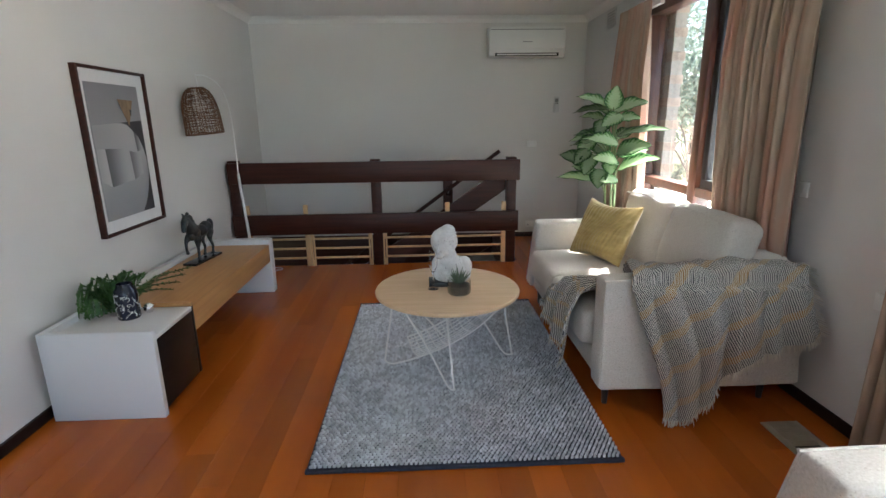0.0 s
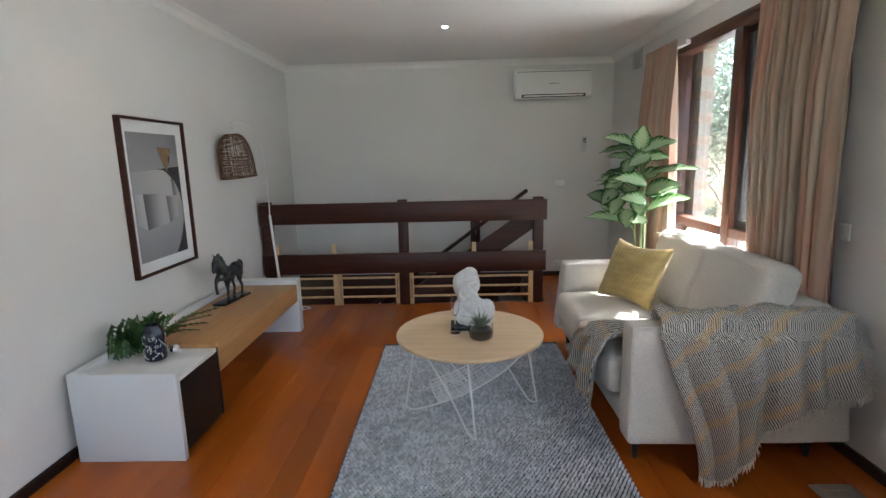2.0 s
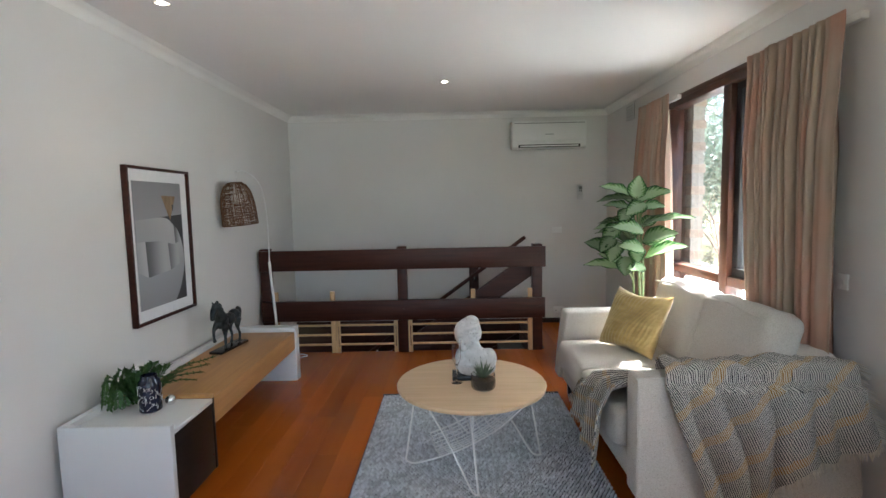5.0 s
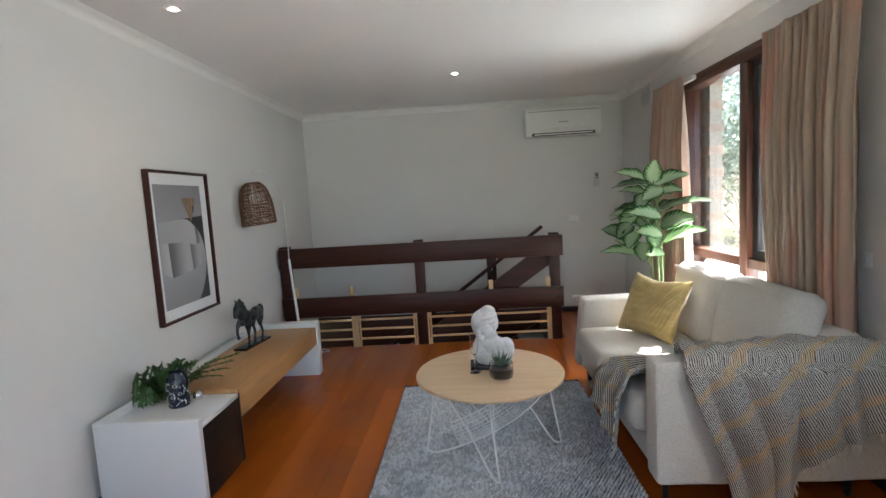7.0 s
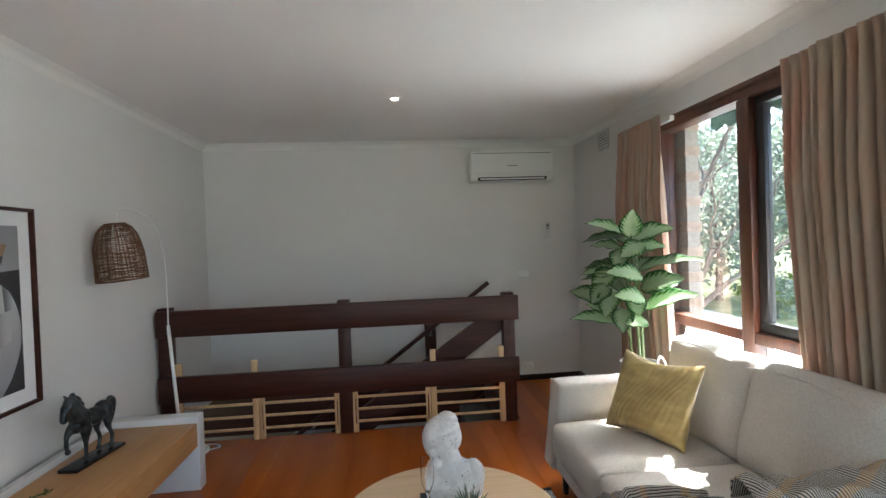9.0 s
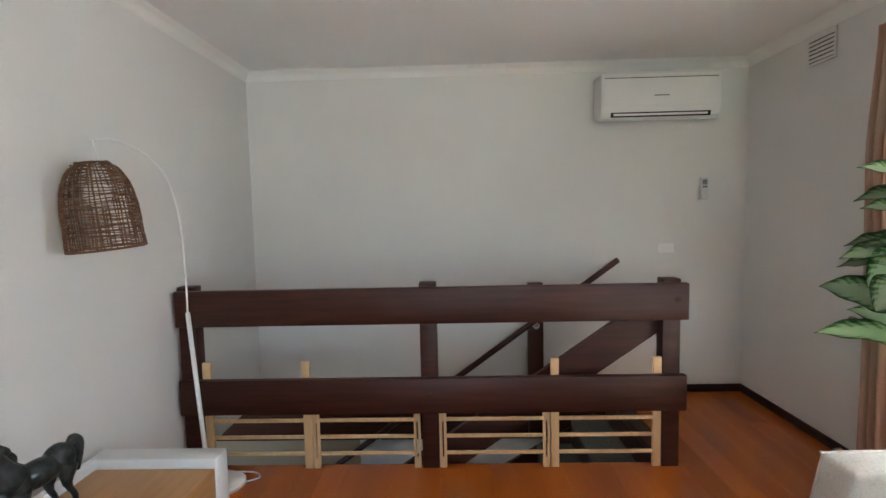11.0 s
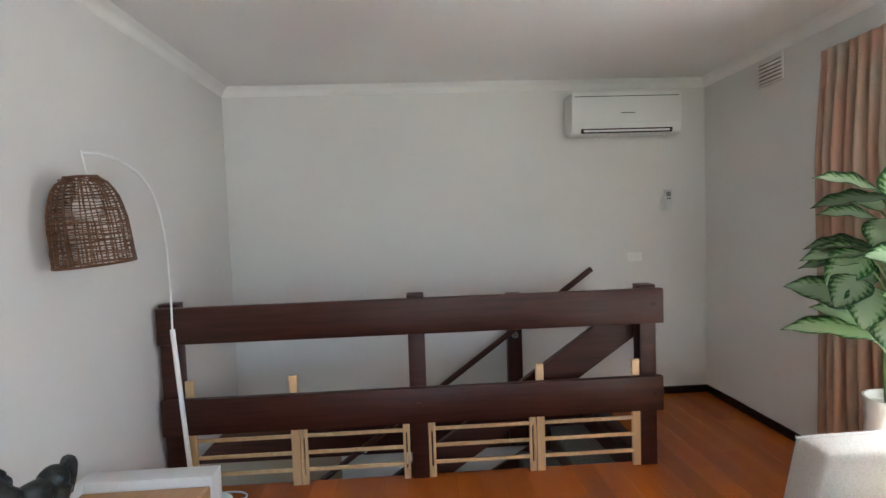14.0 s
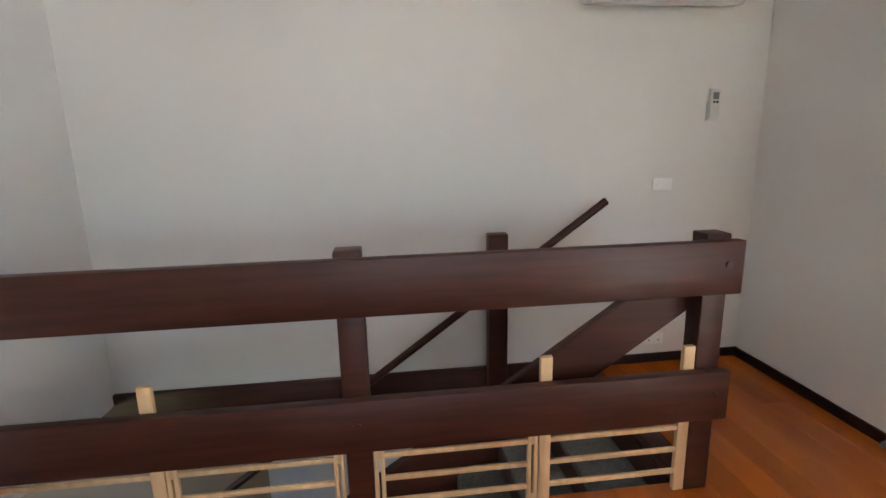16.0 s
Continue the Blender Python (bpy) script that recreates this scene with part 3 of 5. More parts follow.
part("grip", b, DARK, hr)
part("post", box((-0.053, -0.075, -0.36), (0.053, -0.001, 0.79), 0.005), DARK, hr)
for x in (0.0, -1.15):
    z = 0.95 - (0.575 - x) * slope
    b = bmesh.new()
    tube(b, [(x, -0.076 if x == 0 else -0.001, z - 0.05), (x, -0.084 if x == 0 else -0.012, z - 0.05)], 0.026, 16)
    tube(b, curve([(x, -0.08 if x == 0 else -0.01, z - 0.05), (x, -0.10, z - 0.045), (x, -0.10, z - 0.018)], 4), 0.007, 8)
    part("bracket", b, SILVER, hr, "chrome bracket")

# pale slatted safety gates between the posts
GATES = ((-1.632, -1.588, -1.052, "tall", "tall"), (-1.048, -1.012, -0.466, "short", "short"), (-0.365, -0.327, 0.225, "short", "short"), (0.229, 0.272, 0.806, "tall", "tall"))
for k, (x0, x1, x2, a, b2) in enumerate(GATES):
    g = thing("safety_gate", ((x0 + x2) / 2, 4.826, 0), "pale pine slatted gate standing between dark posts", "gate", "gates of the balustrade")
    c = (x0 + x2) / 2
    for (s0, s1), tall in (((x0, x1), a == "tall"), ((x2 - (x1 - x0), x2), b2 == "tall")):
        h = 0.592 if tall else 0.315
        if tall:
            part("upright", box((s0 - c, -0.011, 0), (s1 - c, 0.011, h), 0.003), PINE, g)
            t = bmesh.new()
            tube(t, [((s0 + s1) / 2 - c, 0.011, 0.53), ((s0 + s1) / 2 - c, 0.026, 0.53)], 0.009, 10)
            part("knob", t, BLACKGLOSS, g, "black screw knob")
        else:
            w = (s1 - s0) / 2
            bm = box((s0 - c, -0.009, 0), (s0 - c + w * 0.78, 0.009, h), 0.002)
            bx(bm, (s1 - c - w * 0.78, -0.009, 0), (s1 - c, 0.009, h), 0.002)
            bx(bm, (s0 - c + w * 0.7, -0.0085, 0), (s1 - c - w * 0.7, 0.0085, 0.055))
            bx(bm, (s0 - c + w * 0.7, -0.0085, 0.255), (s1 - c - w * 0.7, 0.0085, h))
            part("slotted_upright", bm, PINE, g)
    for z in (0.081, 0.174, 0.266):
        part("slat", box((x1 - c - 0.004, -0.006, z - 0.010), (x2 - (x1 - x0) - c + 0.004, 0.006, z + 0.010), 0.003), PINE, g)

# ---- the window wall ----
def window(y0, y1, split, name):
    w = thing(name, (XE, (y0 + y1) / 2, ZB), "red-brown timber framed window with dark sash", "window", kind="structure")
    c = (y0 + y1) / 2
    h = ZT - ZB
    for nm, a, b in (("window_frame", (-0.012, y0 - c, h - 0.075), (0.11, y1 - c, h)), ("window_frame", (-0.012, y1 - c - 0.05, 0), (0.11, y1 - c, h - 0.0751)),
                     ("window_frame", (-0.012, y0 - c, 0), (0.11, y0 - c + 0.05, h - 0.0751)), ("window_sill", (-0.03, y0 - c + 0.0501, 0), (0.11, y1 - c - 0.0501, 0.05)),
                     ("mullion", (-0.006, split - c - 0.045, 0.0501), (0.11, split - c + 0.045, h - 0.0751)),
                     ("transom", (0.0, y0 - c + 0.0501, 0.485), (0.11, split - c - 0.0451, 0.545)), ("transom", (0.0, split - c + 0.0451, 0.485), (0.11, y1 - c - 0.0501, 0.545))):
        part(nm, box(a, b, 0.005), REDWOOD, w)
    part("head_moulding", box((-0.024, y0 - c, h - 0.03), (-0.0125, y1 - c, h + 0.004), 0.004), REDWOOD, w)
    for nm, a, b in (("sash", (0.03, y0 - c + 0.051, 0.546), (0.075, split - c - 0.046, 0.60)), ("sash", (0.03, y0 - c + 0.051, h - 0.12), (0.075, split - c - 0.046, h - 0.0755)),
                     ("sash", (0.03, split - c - 0.105, 0.6001), (0.075, split - c - 0.046, h - 0.1201)), ("sash", (0.03, y0 - c + 0.051, 0.6001), (0.075, y0 - c + 0.10, h - 0.1201))):
        part(nm, box(a, b, 0.004), SASH, w, "dark metal sash")
    for a, b in (((0.05, y0 - c + 0.1, 0.6), (0.055, split - c - 0.105, h - 0.12)), ((0.06, split - c + 0.045, 0.545), (0.065, y1 - c - 0.05, h - 0.075)),
                 ((0.06, y0 - c + 0.05, 0.05), (0.065, split - c - 0.045, 0.485)), ((0.06, split - c + 0.045, 0.05), (0.065, y1 - c - 0.05, 0.485))):
        p = part("pane", box(a, b), GLASS, w, smooth=0)
        p.visible_shadow = False
    return w


window(W1[0], W1[1], 3.48, "window_1")
window(W2[0], W2[1], 0.7, "window_2")


def curtain(y0, y1, b0, b1, folds, z0, z1, label):
    c = thing("curtain", (1.737, (y0 + y1) / 2, z0), label, "curtain", "pleated curtains at the window")
    mid = (y0 + y1) / 2

    def f(u, v):
        z = (1 - v) * (z1 - z0)
        head = max(0.0, 1 - v / 0.05)
        k = min(1.0, max(0.0, v - 0.035) * 4.5)
        y = (y0 + (y1 - y0) * u) * (1 - v) + (b0 + (b1 - b0) * u) * v
        ph = math.tau * folds * max(0.0, u - 0.15) / 0.85 + 0.6 * math.sin(7 * max(0.0, u - 0.15)) + 0.5 * noise.noise((u * 5, v * 1.6, y0)) * k
        wave = 1 - 2 * abs(math.cos(ph / 2))
        depth = (0.034 + 0.050 * k) * (0.75 + 0.35 * noise.noise((u * 9, 0.3, y0 + 4)))
        pinch = 0.012 * math.sin(3 * ph) * (1 - k) * max(0.0, wave) - 0.018 * head * max(0.0, wave)
        return (depth * wave + pinch + 0.012 * noise.noise((u * 6, v * 2.2, y0)), y - mid + 0.008 * math.sin(ph) * k, z + 0.006 * wave * head)
    thicken(part("cloth", sheet(f, folds * 20, 44), DRAPE, c, smooth=180), 0.004)
    part("track", box((0.03, y0 - mid - 0.02, z1 - z0 - 0.05), (0.062, y1 - mid + 0.02, z1 - z0 - 0.02)), PLASTIC, c, "white curtain track")
    return c


curtain(2.415, 3.085, 2.36, 2.90, 11, 0.06, 2.17, "heavy cream curtain with pink streaks, drawn open, pleated")
curtain(4.075, 4.665, 3.93, 4.64, 9, 0.06, 2.19, "heavy cream curtain with pink streaks behind the potted plant")
curtain(1.18, 1.82, 1.16, 1.86, 8, 0.06, 2.17, "heavy cream curtain with pink streaks beside the armchair")

# brick pier at the window's outer side, in stretcher courses
pier = single("brick_pier", box((1.985, 4.235, 0.0), (2.075, 4.70, 2.6)), MORTAR, (0, 0, 0), "pale brown brickwork beside the window outside", "wall", kind="structure", smooth=0)
unit = mesh("brick", box((-0.055, -0.112, -0.036), (0.055, 0.112, 0.036), 0.005, 1), BRICK, 0)
for row in range(29):
    for col in range(2):
        ob = new("brick", unit)
        ob.location = (2.035, 4.345 + 0.235 * col + (0.115 if row % 2 else 0), 0.08 + 0.086 * row)
        ob.parent = pier

# scalloped green awning
aw = thing("awning", (1.99, 3.2, 2.62), "dark green canvas awning with a scalloped edge", "awning")
bm = bmesh.new()
prism(bm, [(0.0, 0.0), (0.40, -0.30), (0.40, -0.315), (0.0, -0.018)], "y", -1.2, 1.35)
part("canopy", bm, CANVAS, aw)
thicken(part("valance", sheet(lambda u, v: (0.402, -1.2 + 2.55 * u, -0.30 - v * (0.13 + 0.03 * abs(math.sin(u * 17 * math.pi)))), 170, 3), CANVAS, aw), 0.004)
tube(b := bmesh.new(), [(0.39, -1.2, -0.318), (0.39, 1.35, -0.318)], 0.011, 10)
part("front_bar", b, GLOSS_WHITE, aw, "white front bar")

# ---- fixtures ----
ac = thing("air_conditioner", (1.145, YN, 1.966), "white wall-mounted split air conditioner", "air conditioner")
bm = bmesh.new()
prism(bm, [(0, 0.035), (-0.06, 0.012), (-0.150, 0.0), (-0.178, 0.02), (-0.194, 0.08), (-0.197, 0.17), (-0.193, 0.30), (-0.18, 0.305), (0, 0.305)], "x", -0.4, 0.4, 0.006)
part("body", bm, PLASTIC, ac, smooth=25)
bm = bmesh.new()
prism(bm, [(-0.1955, 0.082), (-0.2025, 0.088), (-0.2045, 0.17), (-0.2005, 0.262), (-0.1945, 0.262)], "x", -0.385, 0.385, 0.003)
part("front_panel", bm, PLASTIC, ac, smooth=25)
bm = bmesh.new()
prism(bm, [(-0.1772, 0.016), (-0.1875, 0.048), (-0.181, 0.050), (-0.172, 0.018)], "x", -0.335, 0.335)
part("outlet", bm, BLACK, ac, "dark air outlet")
bm = bmesh.new()
prism(bm, [(-0.1808, 0.026), (-0.1850, 0.0395), (-0.1885, 0.0385), (-0.1843, 0.0255)], "x", -0.315, 0.315, 0.001)
part("louvre", bm, PLASTIC, ac)
part("badge", box((-0.05, -0.2062, 0.150), (0.05, -0.204, 0.157)), GREYP, ac, "small grey badge")
part("intake_grille", box((-0.38, -0.196, 0.272), (0.38, -0.1935, 0.276)), BLACK, ac)

rm = thing("remote_control", (1.524, YN, 1.41), "white air conditioner remote in a wall holder", "remote control")
part("holder", box((-0.033, -0.012, 0.0), (0.033, -0.0005, 0.10), 0.003), HOLDER, rm)
part("case", box((-0.027, -0.032, 0.012), (0.027, -0.0125, 0.166), 0.006), HOLDER, rm)
part("screen", box((-0.017, -0.0335, 0.112), (0.017, -0.0322, 0.148)), GREYP, rm, "grey display")
for k in range(2):
    part("button", box((-0.015 + 0.018 * k, -0.0345, 0.092), (-0.003 + 0.018 * k, -0.0322, 0.103), 0.002), BLACKGLOSS, rm)

sw = thing("light_switch", (1.266, YN, 1.072), "white triple light switch plate", "switch")
part("plate", box((-0.057, -0.009, -0.035), (0.057, -0.0005, 0.035), 0.003), PLATE, sw)
for k in (-1, 0, 1):
    part("rocker", box((0.03 * k - 0.006, -0.013, -0.01), (0.03 * k + 0.006, -0.0092, 0.01), 0.001), PLASTIC, sw)
so = thing("power_outlet", (1.281, YN, 0.148), "white double power outlet above the skirting", "power outlet")
part("plate", box((-0.06, -0.009, -0.036), (0.06, -0.0005, 0.036), 0.003), PLATE, so)
for k in (-1, 1):
    part("socket_slots", box((0.03 * k - 0.005, -0.0098, -0.012), (0.03 * k + 0.005, -0.0091, -0.006)), BLACK, so)
    part("rocker", box((0.03 * k - 0.005, -0.013, 0.012), (0.03 * k + 0.005, -0.0092, 0.026), 0.001), PLASTIC, so)
se = thing("light_switch", (XE, 2.49, 1.0), "white switch plate beside the curtain", "switch")
part("plate", box((-0.009, -0.03, -0.037), (-0.0005, 0.03, 0.037), 0.003), PLATE, se)
part("rocker", box((-0.013, -0.006, -0.01), (-0.0092, 0.006, 0.01), 0.001), PLASTIC, se)

hk = thing("curtain_hook", (XE, 4.872, 0.757), "beige turned curtain tieback knob on the wall", "hook")
b = bmesh.new()
tube(b, [(-0.0005, 0, 0), (-0.004, 0, 0), (-0.012, 0, 0)], [0.016, 0.012, 0.011], 16)
part("stalk", b, VENT, hk)
b = bmesh.new()
tube(b, [(-0.0122, 0, 0), (-0.015, 0, 0), (-0.024, 0, 0), (-0.028, 0, 0)], [0.014, 0.021, 0.021, 0.013], 18)
part("knob", b, VENT, hk)
ds = thing("door_stop", (XE - 0.016, 4.91, 0.028), "small brown timber door stop on the skirting", "door stop")
b = bmesh.new()
tube(b, [(-0.0005, 0, 0), (-0.03, 0, 0)], [0.017, 0.012], 16)
part("stalk", b, OAK, ds)
b = bmesh.new()
tube(b, [(-0.0302, 0, 0), (-0.038, 0, 0)], [0.013, 0.011], 16)
part("buffer", b, GREYP, ds, "grey rubber buffer")
so2 = thing("power_outlet", (XE, 1.966, 0.618), "white power outlet on the window wall", "power outlet")
part("plate", box((-0.009, -0.058, -0.036), (-0.0005, 0.058, 0.036), 0.003), PLATE, so2)
for k in (-1, 1):
    part("rocker", box((-0.013, 0.03 * k - 0.005, 0.010), (-0.0092, 0.03 * k + 0.005, 0.024), 0.001), PLASTIC, so2)

wv = thing("wall_vent", (XE, 5.178, 2.165), "cream plaster wall vent with level slots", "vent")
part("backing", box((-0.004, -0.105, 0), (-0.0005, 0.105, 0.165)), BLACK, wv)
part("frame", bx(bx(bx(box((-0.012, -0.11, 0), (-0.0045, -0.10, 0.165)), (-0.012, 0.10, 0), (-0.0045, 0.11, 0.165)), (-0.012, -0.0995, 0), (-0.0045, 0.0995, 0.012)), (-0.012, -0.0995, 0.153), (-0.0045, 0.0995, 0.165)), WALL, wv)
for k in range(6):
    part("slat", box((-0.013, -0.0995, 0.018 + 0.0235 * k), (-0.0045, 0.0995, 0.034 + 0.0235 * k), 0.002), WALL, wv)

fv = thing("floor_register", (1.60, 1.955, 0.0005), "cream metal floor heating register with dark slots", "vent")
part("backing", box((-0.07, -0.15, 0.0005), (0.07, 0.15, 0.003)), BLACK, fv)
part("frame", bx(bx(bx(box((-0.085, -0.17, 0), (-0.055, 0.17, 0.006), 0.002), (0.055, -0.17, 0), (0.085, 0.17, 0.006), 0.002), (-0.0545, -0.17, 0), (0.0545, -0.135, 0.006)), (-0.0545, 0.135, 0), (0.0545, 0.17, 0.006)), VENT, fv)
part("damper", box((-0.0545, 0.0, 0.0031), (0.0545, 0.1345, 0.0045)), VENT, fv)
for k in range(17):
    part("bar", box((-0.0545, -0.131 + 0.0162 * k, 0.003), (0.0545, -0.1265 + 0.0162 * k, 0.0062)), VENT, fv)


def downlight(x, y):
    d = thing("downlight", (x, y, ZC), "recessed white ceiling downlight, switched on", "ceiling light", "ceiling downlights")
    b = bmesh.new()
    lathe(b, [(0.028, -0.0005), (0.044, -0.0005), (0.044, -0.003), (0.038, -0.005), (0.030, -0.0045), (0.028, -0.003)], 28)
    part("trim_ring", b, HOLDER, d)
    # flat ring; the recess's shade is put into its grey colour
    b = bmesh.new()
    lathe(b, [(0.0217, -0.0010), (0.0279, -0.0010), (0.0279, -0.0022), (0.0217, -0.0022)], 28)
    part("recess", b, GREYP, d, "grey ring coloured like recess shade")
    b = bmesh.new()
    lathe(b, [(0.001, -0.0012), (0.0215, -0.0012), (0.0215, -0.003), (0.019, -0.005), (0.012, -0.007), (0.001, -0.0075)], 28)
    part("lamp_face", b, LAMPGLOW, d)
    lamp("downlight_beam", "SPOT", 0.85, (1.0, 0.80, 0.56), look((x, y, ZC - 0.035), (x, y + 0.001, 0)), spot=radians(100))


downlight(0.027, 4.436)
downlight(-1.34, 2.743)
# ---- sofa and armchair ----
def settee(y0, y1, name, label, category, seats):
    """Faces west; the origin is on the floor at the middle of its depth."""
    s = thing(name, (1.27, (y0 + y1) / 2, 0), label, category, "cream linen seats")
    h = (y1 - y0) / 2
    x0, x1 = -0.47, 0.47
    part("base", box((x0 + 0.03, -h + 0.1, 0.13), (x1 - 0.02, h - 0.1, 0.255), 0.02, 3), LINEN, s)
    for sg in (-1, 1):
        bm = soft((0.94, 0.135, 0.50), 0.022, (0.004, 0.006, 0.004), 0.003, y0 + sg)
        for v in bm.verts:
            k = (v.co.z + 0.25) / 0.5
            v.co.y += sg * (h - 0.067 - 0.085 * max(k, 0))
            v.co.x += (0.03 * k if v.co.x < -0.3 else 0)
            v.co.z += 0.385
        part("arm", bm, LINEN, s)
        edge = curve([(x0 + 0.004, sg * (h - 0.010), 0.155), (x0 + 0.020, sg * (h - 0.056), 0.42), (x0 + 0.033, sg * (h - 0.0885), 0.612), (x0 + 0.048, sg * (h - 0.094), 0.631), (x0 + 0.30, sg * (h - 0.094), 0.634), (x1 - 0.03, sg * (h - 0.094), 0.632)], 6)
        tube(b := bmesh.new(), edge, 0.0042, 6)
        part("arm_piping", b, LINEN, s)
    bm = soft((0.17, 2 * h - 0.29, 0.50), 0.05, (0, 0, 0), 0.003)
    bmesh.ops.translate(bm, verts=bm.verts, vec=(x1 - 0.09, 0, 0.46))
    part("backrest", bm, LINEN, s)
    inner = 2 * (h - 0.215)
    for k in range(seats):
        w = inner / seats
        c = -inner / 2 + w * (k + 0.5)
        bm = soft((0.80, w - 0.004, 0.19), 0.045, (0.006, 0.004, 0.014), 0.005, k * 3.1 + y0)
        bmesh.ops.translate(bm, verts=bm.verts, vec=(x0 + 0.375, c, 0.35))
        part("seat_cushion", bm, LINEN, s)
        bm = soft((0.19, w + 0.008, 0.46), 0.055, (0.030, 0.010, 0.010), 0.014, k * 5.3 + y0)
        bmesh.ops.rotate(bm, verts=bm.verts, cent=(0, 0, 0), matrix=Matrix.Rotation(radians(13), 3, "Y"))
        bmesh.ops.translate(bm, verts=bm.verts, vec=(0.235, c, 0.635))
        part("back_cushion", bm, LINEN, s)
        tube(b := bmesh.new(), curve([(0.155, c - w / 2 + 0.05, 0.848), (0.165, c, 0.866), (0.155, c + w / 2 - 0.05, 0.848)], 6), 0.004, 6)
        part("piping", b, LINEN, s)
    for lx in (x0 + 0.08, x1 - 0.09):
        for ly in (-h + 0.13, h - 0.13):
            tube(b := bmesh.new(), [(lx, ly, 0.0), (lx, ly, 0.135)], [0.013, 0.02], 12)
            part("leg", b, LEG, s)
    return s


settee(2.205, 3.815, "sofa", "cream linen two-seat sofa under the window", "sofa", 2)
settee(0.12, 1.225, "armchair", "cream linen armchair beside the wall", "armchair", 1)


def cushion():
    c = thing("throw_cushion", (1.115, 3.27, 0.449), "mustard satin throw cushion with wavy relief lines", "cushion")
    bm = bmesh.new()
    n, w, h, th = 80, 0.415, 0.40, 0.075
    for s in (-1, 1):
        g = [[None] * (n + 1) for _ in range(n + 1)]
        for i in range(n + 1):
            for j in range(n + 1):
                u, v = 2 * i / n - 1, 2 * j / n - 1
                p = max(0.0, (1 - u ** 4) * (1 - v ** 4)) ** 0.55
                pinch = 1 - 0.11 * (1 - abs(u) ** 1.6) * abs(v) ** 3 - 0.10 * (1 - abs(v) ** 1.6) * abs(u) ** 3
                fold = 0.0019 * math.sin(58 * (u * 0.85 + 0.35 * v) + 2.4 * math.sin(5.2 * v + 2.0 * u)) * min(1.0, 2.0 * p) + 0.010 * noise.noise((u * 2.2, v * 2.2, 7 + s)) * p
                g[i][j] = bm.verts.new((s * (th * p + fold) + 0.004 * noise.noise((u * 3, v * 3, s)), u * w / 2 * pinch, (v * h / 2 * pinch) + h / 2 - (0.018 * (1 - u * u) if v > 0 else 0) * v * v))
        for i in range(n):
            for j in range(n):
                bm.faces.new((g[i][j], g[i + 1][j], g[i + 1][j + 1], g[i][j + 1]))
    bmesh.ops.remove_doubles(bm, verts=bm.verts, dist=0.0005)
    bmesh.ops.rotate(bm, verts=bm.verts, cent=(0, 0, 0), matrix=Matrix.Rotation(radians(2), 3, "X"))
    bmesh.ops.rotate(bm, verts=bm.verts, cent=(0, 0, 0), matrix=Matrix.Rotation(radians(26), 3, "Y"))
    bmesh.ops.rotate(bm, verts=bm.verts, cent=(0, 0, 0), matrix=Matrix.Rotation(radians(30), 3, "Z"))
    zmin = min(v.co.z for v in bm.verts)
    bmesh.ops.translate(bm, verts=bm.verts, vec=(0, 0, -zmin))
    part("cover", bm, GOLD, c, smooth=60)


cushion()


